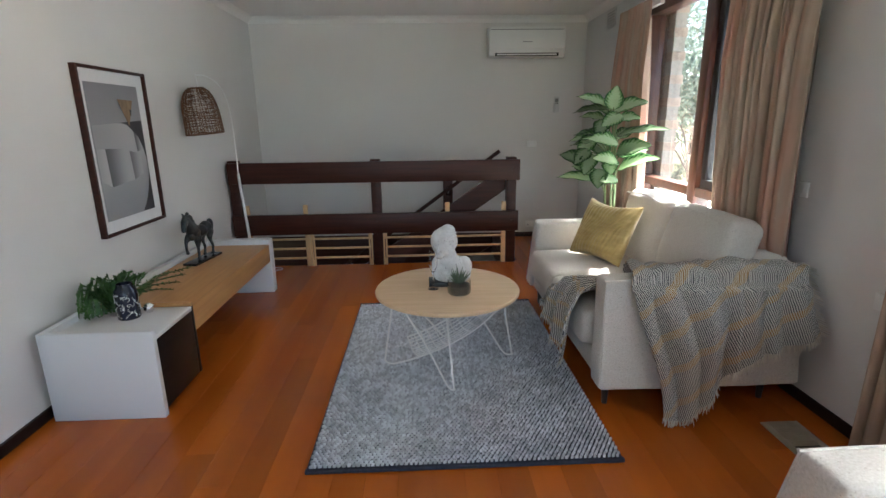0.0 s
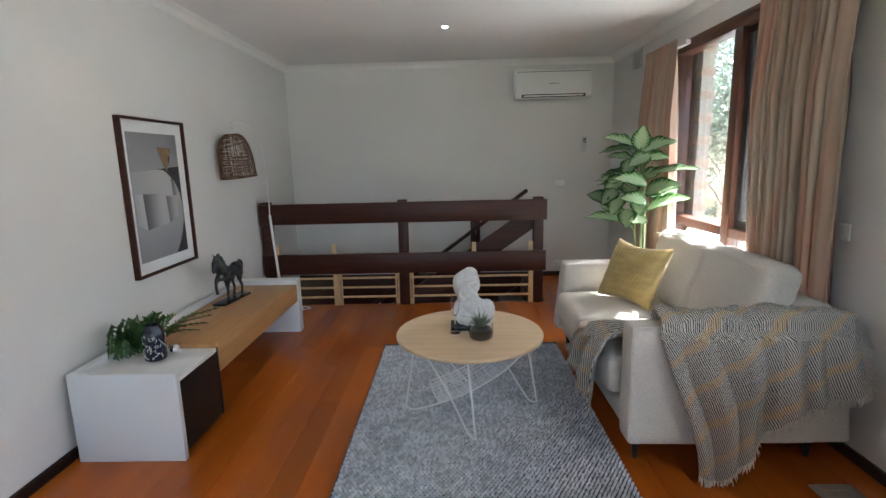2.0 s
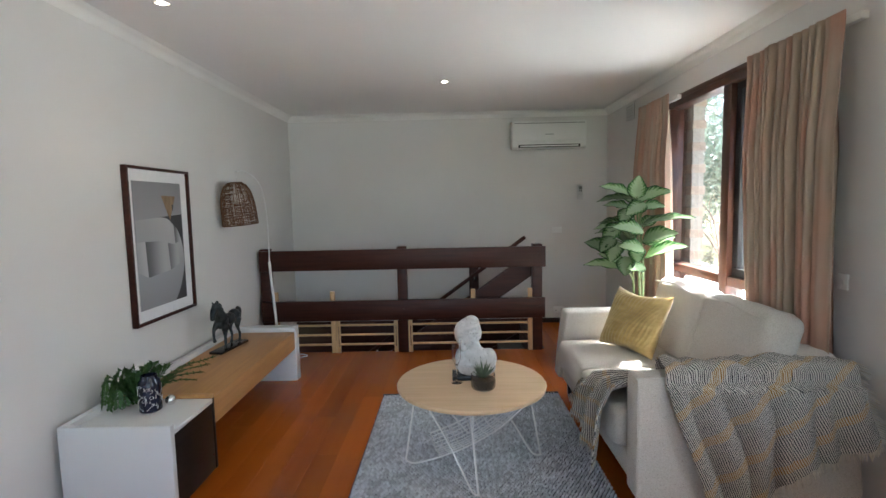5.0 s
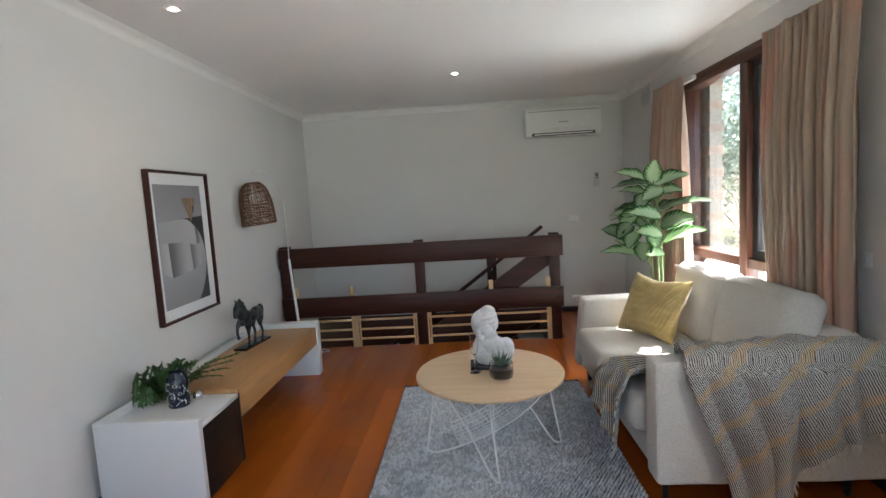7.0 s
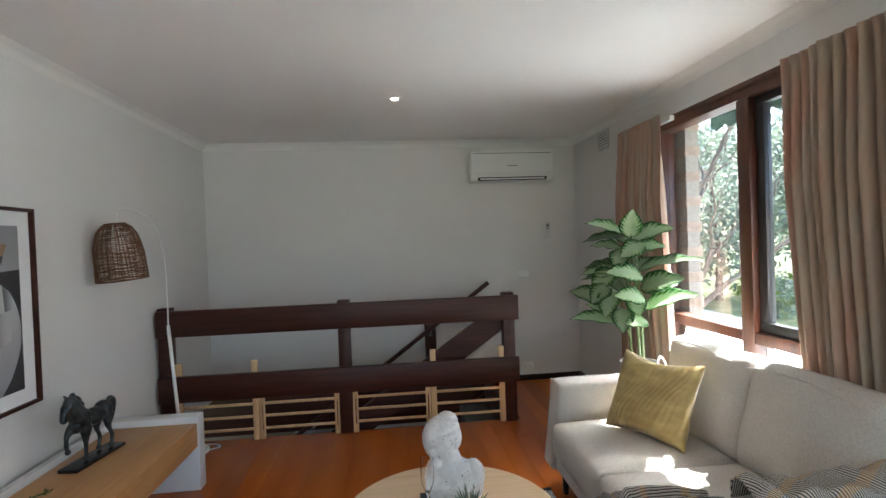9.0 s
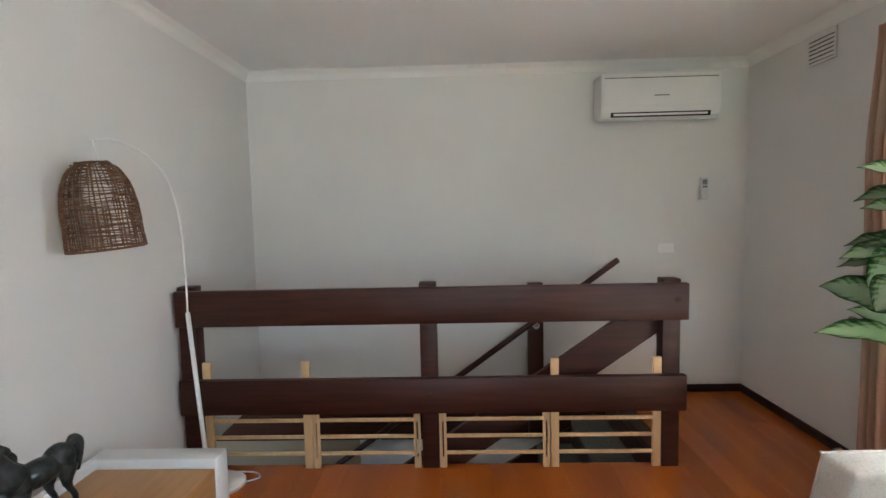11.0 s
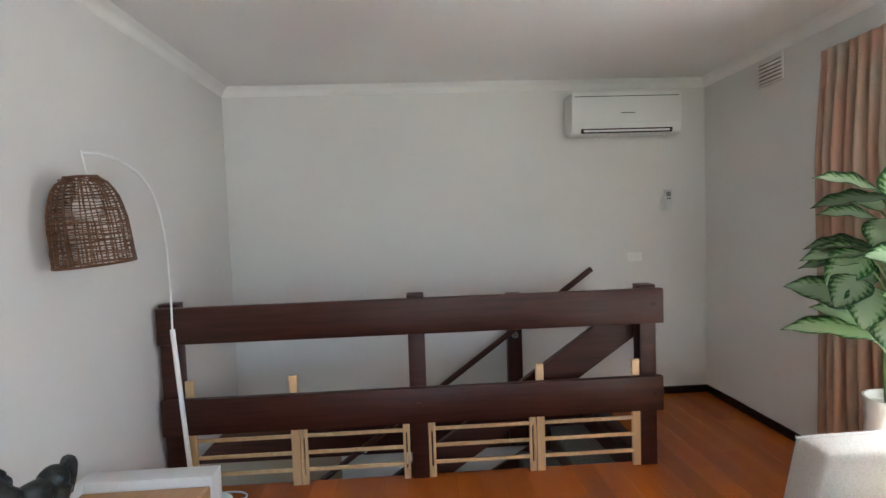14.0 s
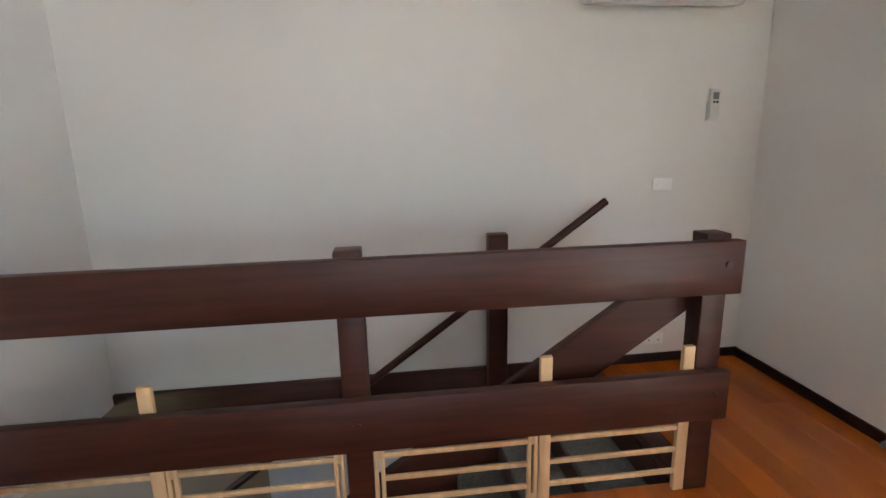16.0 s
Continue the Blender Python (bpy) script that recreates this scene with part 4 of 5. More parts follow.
def throw():
    t = thing("throw_blanket", (1.38, 2.28, 0.64), "grey and ochre striped fringed throw over the sofa arm", "blanket")
    o = Vector((1.38, 2.28, 0.64))
    path = [(2.60, 0.462), (2.485, 0.475), (2.462, 0.56), (2.452, 0.632), (2.425, 0.652), (2.36, 0.660), (2.29, 0.657), (2.258, 0.60)]
    lens = [0.0]
    for a, b in zip(path, path[1:]):
        lens.append(lens[-1] + math.hypot(b[0] - a[0], b[1] - a[1]))
    over = lens[-1]
    hems = ((0.0, 0.045), (0.12, 0.02), (0.28, 0.10), (0.46, 0.21), (0.62, 0.31), (0.78, 0.33), (1.0, 0.40))

    def hem(u):
        for (a, za), (b, zb) in zip(hems, hems[1:]):
            if u <= b:
                return za + (zb - za) * (u - a) / (b - a)
        return hems[-1][1]

    RIDGES = ((0.04, 0.03, 0.035, 0.035), (0.17, 0.20, 0.045, 0.050), (0.36, 0.33, 0.05, 0.060), (0.46, 0.55, 0.030, 0.045), (0.66, 0.60, 0.05, 0.070), (0.80, 0.74, 0.03, 0.045), (0.86, 0.93, 0.045, 0.060))

    def f(u, v):
        total = over + 0.60 - hem(u)
        s = v * total
        if s < over:
            for k in range(len(path) - 1):
                if s <= lens[k + 1] + 1e-9:
                    q = (s - lens[k]) / (lens[k + 1] - lens[k])
                    y, z = (path[k][0] + (path[k + 1][0] - path[k][0]) * q, path[k][1] + (path[k + 1][1] - path[k][1]) * q)
                    break
            drop = 0.0
        else:
            drop = s - over
            z = 0.60 - drop
            y = 2.252 - 0.16 * drop
        x = 0.955 + 0.80 * u + (0.115 * drop / 0.6) * (1 - u) * 1.0 + 0.02 * math.sin(9 * v + 4 * u)
        fold = 0.0
        for top, bottom, wide, high in RIDGES:
            c = top + (bottom - top) * v
            w = wide * (1.1 + 0.7 * v)
            fold = max(fold, 1.1 * high * math.exp(-((u - c + 0.012 * math.sin(11 * v + 9 * top)) / w) ** 2))
        fold += 0.006 * (0.5 + 0.5 * math.sin(u * 47 + 9 * v + 3 * noise.noise((u * 4, v * 4, 1.0))))
        k = min(1.0, 0.55 + drop * 2.4)
        crumple = 0.030 * noise.noise((u * 5, v * 6, 3.3)) + 0.012 * noise.noise((u * 13, v * 12, 5.1)) + 0.020
        if s < over - 0.03:
            z += fold * 0.24 + crumple
        y -= (fold * k * (0.85 if drop > 0 else 0.15)) + (0.012 if drop > 0 else 0)
        return Vector((x, y, z)) - o

    def uvm(u, v):
        s = v * (over + 0.60 - hem(u))
        x = 0.8 * u
        return (x - 0.28 * s + 0.02 * math.sin(5 * u + 8 * v), s + 0.62 * x)
    thicken(part("drape", sheet(f, 170, 120, "cloth", uvm), THROW, t, smooth=180), 0.006)

    def fringe(edge, out, name="fringe"):
        bm = bmesh.new()
        for k, p in enumerate(edge):
            d = out(k) * random.uniform(0.022, 0.042) + Vector((random.uniform(-0.008, 0.008), random.uniform(-0.008, 0.004), 0))
            tube(bm, [p, p + d * 0.5 + Vector((0, random.uniform(-0.004, 0.002), 0)), p + d], [0.003, 0.0026, 0.0012], 4)
        return tagged(part(name, bm, FRINGE, t, "cream fringe"), kind="stuff")
    random.seed(4)
    fringe([f(k / 130, 1.0) for k in range(131)], lambda k: Vector((random.uniform(-0.3, 0.3), -0.1, -1)))
    fringe([f(1.0, 0.3 + 0.7 * k / 50) for k in range(51)], lambda k: Vector((1, -0.3, -0.5)))

    # the other end, over the seat's front edge
    def f2(u, v):
        pts = [(1.02, 0.468), (0.93, 0.478), (0.83, 0.476), (0.772, 0.462), (0.748, 0.42), (0.740, 0.34), (0.733, 0.22), (0.726, 0.155)]
        q = v * (len(pts) - 1)
        k = min(int(q), len(pts) - 2)
        x = pts[k][0] + (pts[k + 1][0] - pts[k][0]) * (q - k)
        z = pts[k][1] + (pts[k + 1][1] - pts[k][1]) * (q - k)
        low = max(0.0, v - 0.5) * 2
        z += 0.13 * u * low
        y = 2.44 + (0.25 + 0.29 * v) * u + 0.03 * low
        rip = (0.5 + 0.5 * math.sin(u * 17 + 2 * v)) ** 2 * 0.045
        if v < 0.45:
            z += rip + 0.07 * (1 - u) * (1 - v)
        else:
            x -= rip * 0.9
        return Vector((x, y, z)) - o
    thicken(part("seat_fold", sheet(f2, 60, 60, "cloth", lambda u, v: (0.45 * u + 0.1 * v, 0.75 * v + 0.1 * u)), THROW, t, smooth=180), 0.006)
    fringe([f2(k / 60, 1.0) for k in range(61)], lambda k: Vector((-0.15, random.uniform(-0.3, 0.3), -1)))


throw()


# ---- rug ----
def rug():
    r = thing("rug", (0.172, 2.82, 0), "chunky grey looped wool rug with navy binding", "rug")
    hx, hy = 0.634, 0.915
    part("backing", box((-hx, -hy, 0.0), (hx, hy, 0.010), 0.003), BACKING, r)
    rng = np.random.default_rng(3)
    px, py = 0.0190, 0.0150
    nx, ny = int(2 * (hx - 0.006) / px), int(2 * (hy - 0.016) / py)
    ring = 6
    prof = [(0.80, 0.0), (1.0, 0.48), (0.66, 0.88)]
    verts, faces = [], []
    ca = [(math.cos(k * math.tau / ring), math.sin(k * math.tau / ring)) for k in range(ring)]
    for j in range(ny):
        for i in range(nx):
            cx = -hx + 0.006 + px * (i + 0.5 + (0.5 if j % 2 else 0)) + rng.normal(0, 0.0010)
            cy = -hy + 0.014 + py * (j + 0.5) + rng.normal(0, 0.0009)
            cx = min(cx, hx - 0.010)
            a = rng.normal(0.45, 0.16)
            lx, ly, hz = px * rng.uniform(0.41, 0.48), py * rng.uniform(0.32, 0.39), rng.uniform(0.014, 0.018)
            co, si = math.cos(a), math.sin(a)
            b = len(verts)
            for sc, zz in prof:
                for c, s in ca:
                    x, y = c * lx * sc, s * ly * sc
                    verts.append((cx + x * co - y * si, cy + x * si + y * co, 0.0095 + hz * zz))
            verts.append((cx, cy, 0.0095 + hz))
            for lv in range(2):
                for k in range(ring):
                    k2 = (k + 1) % ring
                    faces.append((b + lv * ring + k, b + lv * ring + k2, b + (lv + 1) * ring + k2, b + (lv + 1) * ring + k))
            for k in range(ring):
                faces.append((b + 2 * ring + k, b + 2 * ring + (k + 1) % ring, b + 3 * ring))
    me = bpy.data.meshes.new("pile")
    me.from_pydata(verts, [], faces)
    me.materials.append(PILE)
    me.shade_smooth()
    ob = new("pile", me)
    ob.parent = r
    tagged(ob, "grey wool loops", kind="stuff")
    for sg in (-1, 1):
        part("binding", box((-hx - 0.002, sg * (hy - 0.004) - 0.009, 0.0), (hx + 0.002, sg * (hy - 0.004) + 0.009, 0.017), 0.004), BACKING, r, "navy binding strip")


rug()


# ---- coffee table and what stands on it ----
TX, TY, TZ = 0.143, 2.765, 0.462


def coffee_table():
    t = thing("coffee_table", (TX, TY, 0.02), "round pale oak coffee table on white wire legs", "table")
    z = TZ - 0.02
    b = bmesh.new()
    lathe(b, [(0.001, z - 0.024), (0.372, z - 0.024), (0.386, z - 0.016), (0.3875, z - 0.006), (0.384, z), (0.001, z)], 72)
    part("tabletop", b, OAKTOP, t, smooth=30)
    feet = [(0.012, -0.32), (0.365, 0.045), (-0.35, 0.0), (0.02, 0.34)]
    tops = [(-0.02, -0.20), (0.30, 0.02), (-0.29, 0.02), (0.02, 0.24)]
    zt = z - 0.026
    # each rod: down from under the top, round a foot and up again to where the next one starts
    for k, (nx, ny), rise in ((0, tops[2], 0.9), (1, tops[3], 0.9), (3, tops[2], 0.9)):
        (fx, fy), (ax, ay) = feet[k], tops[k]
        dx, dy = (nx - fx), (ny - fy)
        ln = math.hypot(dx, dy)
        dx, dy = dx / ln, dy / ln
        pts = [(ax, ay, zt), (fx * 0.97 + ax * 0.03, fy * 0.97 + ay * 0.03, 0.05), (fx - dx * 0.006, fy - dy * 0.006, 0.018), (fx + dx * 0.022, fy + dy * 0.022, 0.006),
               (fx + dx * 0.06, fy + dy * 0.06, 0.03), (fx + dx * ln * 0.45, fy + dy * ln * 0.45, 0.19), (fx + dx * ln * 0.8, fy + dy * ln * 0.8, zt * rise - 0.05), (nx, ny, zt)]
        tube(b := bmesh.new(), curve(pts, 6), 0.0052, 8)
        part("wire_leg", b, WIRE, t)
    edge = [(-0.29, 0.02, zt), (-0.347, 0.0, 0.06), (-0.352, -0.003, 0.022), (-0.325, -0.012, 0.006), (-0.28, -0.02, 0.012), (-0.16, -0.04, 0.055), (0.0, -0.05, 0.125), (0.17, -0.04, 0.225), (0.335, 0.0, 0.365)]
    tube(b := bmesh.new(), curve(edge, 6), 0.0052, 8)
    part("wire_leg", b, WIRE, t)
    slope = [Vector(q) for q in edge[5:]]
    for k in range(1, 10):
        off = Vector((-0.008 * k, 0.029 * k, 0.006 * abs(k - 4.5) - 0.027))
        tube(b := bmesh.new(), curve([q + off for q in slope], 6), 0.003 if k < 9 else 0.0048, 6)
        part("shelf_wire", b, WIRE, t)
    for q in curve(slope, 4):
        tube(b := bmesh.new(), curve([q, q + Vector((-0.036, 0.13, -0.030)), q + Vector((-0.072, 0.261, 0.0))], 4), 0.0034, 6)
        part("shelf_bar", b, WIRE, t)
    b = bmesh.new()
    lathe(b, [(0.001, zt - 0.004), (0.31, zt - 0.004), (0.31, zt + 0.0015), (0.001, zt + 0.0015)], 40)
    part("wire_ring_plate", b, OAKTOP, t)


coffee_table()

bt = thing("book", (0.135, 2.825, TZ + 0.001), "small black book under the plaster bust", "book")
part("cover", box((-0.09, -0.06, 0), (0.09, 0.06, 0.022), 0.002), BLACKGLOSS, bt)
part("pages", box((-0.0865, -0.0585, 0.004), (0.0925, 0.0565, 0.018)), MATBOARD, bt, "white page block")

bm = bmesh.new()
blob(bm, (-0.024, -0.012, 0.205), (0.056, 0.066, 0.078), (12, -14, 0))
blob(bm, (-0.006, 0.006, 0.232), (0.066, 0.070, 0.060), (0, -16, 0))
blob(bm, (0.012, 0.012, 0.272), (0.040, 0.042, 0.030), (0, 12, 0))
blob(bm, (0.030, 0.020, 0.205), (0.034, 0.048, 0.048))
blob(bm, (-0.038, -0.070, 0.182), (0.012, 0.013, 0.022), (-18, 0, -20))
blob(bm, (-0.032, -0.058, 0.206), (0.034, 0.018, 0.010), (0, -14, -18))
blob(bm, (-0.036, -0.062, 0.156), (0.017, 0.012, 0.008))
blob(bm, (-0.030, -0.056, 0.140), (0.022, 0.020, 0.016))
tube(bm, curve([(0.026, 0.010, 0.060), (0.020, 0.008, 0.12), (0.0, 0.004, 0.17)], 4), [0.060, 0.055, 0.049, 0.045, 0.042, 0.041, 0.041, 0.041, 0.042], 20)
blob(bm, (0.036, 0.0, 0.072), (0.098, 0.062, 0.066), (0, 16, 0))
blob(bm, (0.100, 0.006, 0.070), (0.044, 0.048, 0.058))
blob(bm, (0.104, 0.006, 0.030), (0.034, 0.040, 0.050))
blob(bm, (-0.034, -0.004, 0.070), (0.048, 0.052, 0.064))
blob(bm, (-0.020, -0.030, 0.048), (0.060, 0.036, 0.046))
blob(bm, (0.050, -0.030, 0.050), (0.060, 0.036, 0.048))
tube(bm, [(0.022, 0.0, 0.0), (0.024, 0.0, 0.05)], [0.086, 0.094], 28)
for k in range(13):
    a = math.pi * (1.15 * k / 12 - 0.1)
    blob(bm, (0.050 * math.cos(a) - 0.006, 0.010 + 0.052 * math.sin(a), 0.212 + 0.012 * math.sin(3 * a)), (0.015, 0.015, 0.020), (0, 0, 30 * k), sub=2)
for lift, rr in ((0.238, 0.0085), (0.216, 0.0075)):
    tube(bm, [(0.061 * math.cos(a) - 0.012, 0.002 + 0.067 * math.sin(a), lift + 0.014 * math.cos(a) - 0.006 * math.sin(a)) for a in [math.tau * q / 28 for q in range(29)]], rr, 6)
bust = single("bust", bm, STONE, (0.142, 2.855, TZ + 0.024), "speckled white plaster bust with bare shoulders", "statue", turn=-8)
remeshed(bust, 0.0042, 3)

gl = thing("champagne_flute", (0.068, 2.745, TZ + 0.001), "tall clear empty champagne flute", "glass")
b = bmesh.new()
lathe(b, [(0.001, 0.0), (0.029, 0.0), (0.029, 0.002), (0.006, 0.006), (0.0035, 0.02), (0.0035, 0.08), (0.008, 0.092), (0.021, 0.125), (0.024, 0.16), (0.021, 0.212), (0.0196, 0.212),
          (0.0225, 0.16), (0.0195, 0.126), (0.007, 0.096), (0.001, 0.093)], 28)
part("glass_body", b, DRINK, gl)

po = thing("succulent_pot", (0.20, 2.665, TZ + 0.001), "round clear bowl of pebbles with a spiky succulent", "plant")
b = bmesh.new()
lathe(b, [(0.001, 0.0), (0.052, 0.0), (0.060, 0.008), (0.062, 0.03), (0.060, 0.072), (0.057, 0.072), (0.0585, 0.03), (0.056, 0.011), (0.050, 0.004), (0.001, 0.004)], 36)
part("bowl", b, DRINK, po)
b = bmesh.new()
lathe(b, [(0.001, 0.0045), (0.050, 0.0045), (0.0555, 0.014), (0.0575, 0.03), (0.0575, 0.048), (0.03, 0.056), (0.001, 0.058)], 28)
part("pebbles", b, SOIL, po)
random.seed(9)
b = bmesh.new()
for k in range(26):
    a = k * 2.4
    tilt = 0.25 + 0.75 * (k / 26)
    ln = random.uniform(0.05, 0.085)
    base = Vector((0.008 * math.cos(a), 0.008 * math.sin(a), 0.052))
    d = Vector((math.cos(a) * math.sin(tilt), math.sin(a) * math.sin(tilt), math.cos(tilt)))
    tube(b, [base, base + d * ln * 0.5 + Vector((0, 0, 0.003)), base + d * ln + Vector((0, 0, 0.010))], [0.005, 0.0042, 0.0006], 6)
part("succulent", b, SUCC, po)

# ---- low media unit ----
un = thing("media_unit", (-1.4625, 3.25, 0), "low white and oak media unit with a dark drawer", "media unit")
X0, X1, Y0, Y1 = -0.25, 0.2575, -0.918, 0.93
part("end_panel", box((X0, Y0, 0), (X1, Y0 + 0.03, 0.436), 0.002), LACQUER, un)
part("cabinet_top", box((X0 + 0.0345, Y0 + 0.0302, 0.386), (X1, -0.532, 0.408), 0.002), LACQUER, un)
part("cabinet_body", box((X0 + 0.0345, Y0 + 0.0302, 0.03), (X1 - 0.022, -0.5315, 0.3855)), LACQUER, un)
dr = part("drawer_front", box((X1 - 0.0215, Y0 + 0.032, 0.032), (X1 - 0.003, -0.533, 0.385), 0.002), WENGE, un, "dark brown drawer front")
part("divider", box((X0 + 0.0345, -0.531, 0.03), (X1 - 0.001, -0.512, 0.4075), 0.002), WENGE, un, "dark brown divider")
part("divider_lip", box((X0 + 0.0345, -0.531, 0.4078), (X1 - 0.001, -0.512, 0.430), 0.002), OAK, un)
part("lock", tube(bmesh.new(), [(X1 - 0.003, -0.552, 0.115), (X1 + 0.0005, -0.552, 0.115)], 0.0045, 12), SILVER, dr, "small chrome lock")
part("oak_top", box((X0 + 0.035, -0.511, 0.382), (X1 - 0.022, Y1 - 0.10, 0.402), 0.002), OAK, un)
part("oak_front", box((X1 - 0.0215, -0.511, 0.265), (X1 - 0.002, Y1 - 0.10, 0.402), 0.002), OAK, un)
part("oak_bottom", box((X0 + 0.035, -0.511, 0.265), (X1 - 0.022, Y1 - 0.10, 0.281)), OAK, un)
part("back_rail", box((X0, Y0 + 0.0305, 0.25), (X0 + 0.034, Y1 - 0.0905, 0.436), 0.002), LACQUER, un)
part("end_panel", box((X0, Y1 - 0.09, 0), (X1, Y1, 0.436), 0.002), LACQUER, un)

# prancing horse figure on its plinth
bm = bmesh.new()
blob(bm, (0, 0.010, 0.190), (0.041, 0.092, 0.044))
blob(bm, (0, -0.064, 0.196), (0.042, 0.046, 0.054))
blob(bm, (0, 0.082, 0.200), (0.042, 0.048, 0.050))
blob(bm, (0, -0.090, 0.176), (0.030, 0.030, 0.034))
neck = curve([(0, -0.066, 0.208), (0, -0.096, 0.244), (0, -0.112, 0.280), (0, -0.122, 0.308)], 4)
tube(bm, neck, [0.049 - 0.0018 * k for k in range(len(neck))], 14)
blob(bm, (0, -0.126, 0.306), (0.025, 0.026, 0.025))
tube(bm, [(0, -0.128, 0.308), (0, -0.150, 0.280), (0, -0.163, 0.248), (0, -0.167, 0.226), (0, -0.165, 0.218)], [0.022, 0.0235, 0.018, 0.0155, 0.011], 12)
blob(bm, (0, -0.138, 0.284), (0.020, 0.020, 0.024))
for sx in (-1, 1):
    tube(bm, [(0.011 * sx, -0.132, 0.322), (0.014 * sx, -0.140, 0.336), (0.012 * sx, -0.146, 0.344)], [0.007, 0.006, 0.0015], 6)
legs = ([(0.020, -0.062, 0.170), (0.021, -0.066, 0.105), (0.020, -0.066, 0.055), (0.020, -0.068, 0.012)], [(-0.020, -0.078, 0.175), (-0.021, -0.126, 0.146), (-0.021, -0.134, 0.098), (-0.020, -0.128, 0.066)],
        [(0.021, 0.090, 0.178), (0.022, 0.084, 0.118), (0.022, 0.108, 0.064), (0.022, 0.100, 0.012)], [(-0.021, 0.074, 0.178), (-0.022, 0.060, 0.118), (-0.022, 0.080, 0.064), (-0.022, 0.070, 0.012)])
for lg in legs:
    tube(bm, curve(lg, 3), [0.030, 0.026, 0.020, 0.0145, 0.0105, 0.0095, 0.0098, 0.0085, 0.0085, 0.0105], 10)
    blob(bm, lg[3], (0.0125, 0.0150, 0.0125), sub=2)
tube(bm, curve([(0, 0.116, 0.222), (0, 0.132, 0.244), (0, 0.150, 0.226), (0, 0.152, 0.180), (0, 0.142, 0.130)], 4), [0.010 + 0.0010 * k for k in range(9)] + [0.018 - 0.0016 * k for k in range(8)], 8)
for k in range(14):
    q = k / 13
    blob(bm, (0.005 * math.sin(5 * k), -0.058 - 0.040 * q + 0.016 * math.sin(math.pi * q) - 0.016 * q, 0.246 + 0.088 * q), (0.010, 0.015, 0.013), sub=2)
horse = single("horse_statue", bm, BRONZE, (-1.545, 3.668, 0.4185), "dark bronze horse statue stepping on a black plinth", "statue", turn=-8)
remeshed(horse, 0.0032, 2)
single("statue_plinth", box((-0.048, -0.165, 0), (0.048, 0.165, 0.016), 0.002), BLACKGLOSS, (-1.540, 3.665, 0.4022), "black slab plinth on the oak top", "plinth", turn=-8)

# patterned vase with trailing fern
va = thing("vase", (-1.445, 2.585, 0.4085), "midnight blue vase with white scribbled line figures", "vase")
b = bmesh.new()
lathe(b, [(0.001, 0), (0.047, 0), (0.0505, 0.004), (0.0515, 0.05), (0.0515, 0.125), (0.047, 0.148), (0.037, 0.163), (0.036, 0.177), (0.032, 0.177), (0.031, 0.161), (0.001, 0.153)], 36)
part("body", b, NAVY, va)
random.seed(12)
for k in range(11):
    a0 = -2.6 + k * 0.48
    pts = []
    for j in range(9):
        zz = 0.014 + 0.0140 * j
        aa = a0 + 0.34 * math.sin(j * 1.25 + k * 1.9) + 0.16 * math.sin(j * 2.7 + k)
        rr = 0.0517
        pts.append((rr * math.cos(aa), rr * math.sin(aa), zz))
    tube(b := bmesh.new(), curve(pts, 5), 0.0009, 5)
    part("painted_line", b, CHALK, va, "white painted line")
for k, (aa, zz) in enumerate(((-1.9, 0.13), (-1.25, 0.115), (-0.9, 0.075), (-1.6, 0.06))):
    ring = [(0.0518 * math.cos(aa + 0.16 * math.cos(q)), 0.0518 * math.sin(aa + 0.16 * math.cos(q)), zz + 0.006 * math.sin(q)) for q in [math.tau * i / 16 for i in range(17)]]
    tube(b := bmesh.new(), ring, 0.0009, 5)
    part("painted_eye", b, CHALK, va, "white painted eye shape")
for px_, py_, r_ in ((0.066, 0.058, 0.026),):
    b = bmesh.new()
    blob(b, (0, 0, 0), (r_, r_, r_))
    single("silver_ball", b, SILVER, (-1.445 + px_, 2.585 + py_, 0.4085 + r_), "small shiny silver ball beside the vase", "ornament")

fe = thing("trailing_fern", (-1.56, 2.63, 0.4085), "green artificial fern sprays trailing beside the vase", "plant")
random.seed(21)
SPRAYS = [((0.02, 0.0, 0.02), (-0.04 + 0.03 * k, -0.10 + 0.045 * k, 0.185 + 0.02 * math.sin(k)), (-0.08 + 0.012 * k, -0.10 + 0.038 * k, 0.05 + 0.05 * (k % 2))) for k in range(6)]
SPRAYS += [((0.01, 0.0, 0.05), (-0.07 + 0.022 * k, -0.08 + 0.04 * k, 0.155 + 0.015 * (k % 3)), (-0.09 + 0.016 * k, -0.10 + 0.035 * k, 0.03 + 0.03 * (k % 3))) for k in range(7)]
SPRAYS += [((0.0, 0.0, 0.03), (-0.05, -0.06 + 0.03 * k, 0.12), (-0.06 + 0.025 * k, -0.09 + 0.025 * k, 0.02)) for k in range(7)]
SPRAYS += [((0.06, 0.02, 0.06), (0.10, 0.16 + 0.03 * k, 0.07 + 0.012 * k), (0.13 + 0.025 * k, 0.34 + 0.03 * k, 0.012 + 0.035 * k)) for k in range(4)]
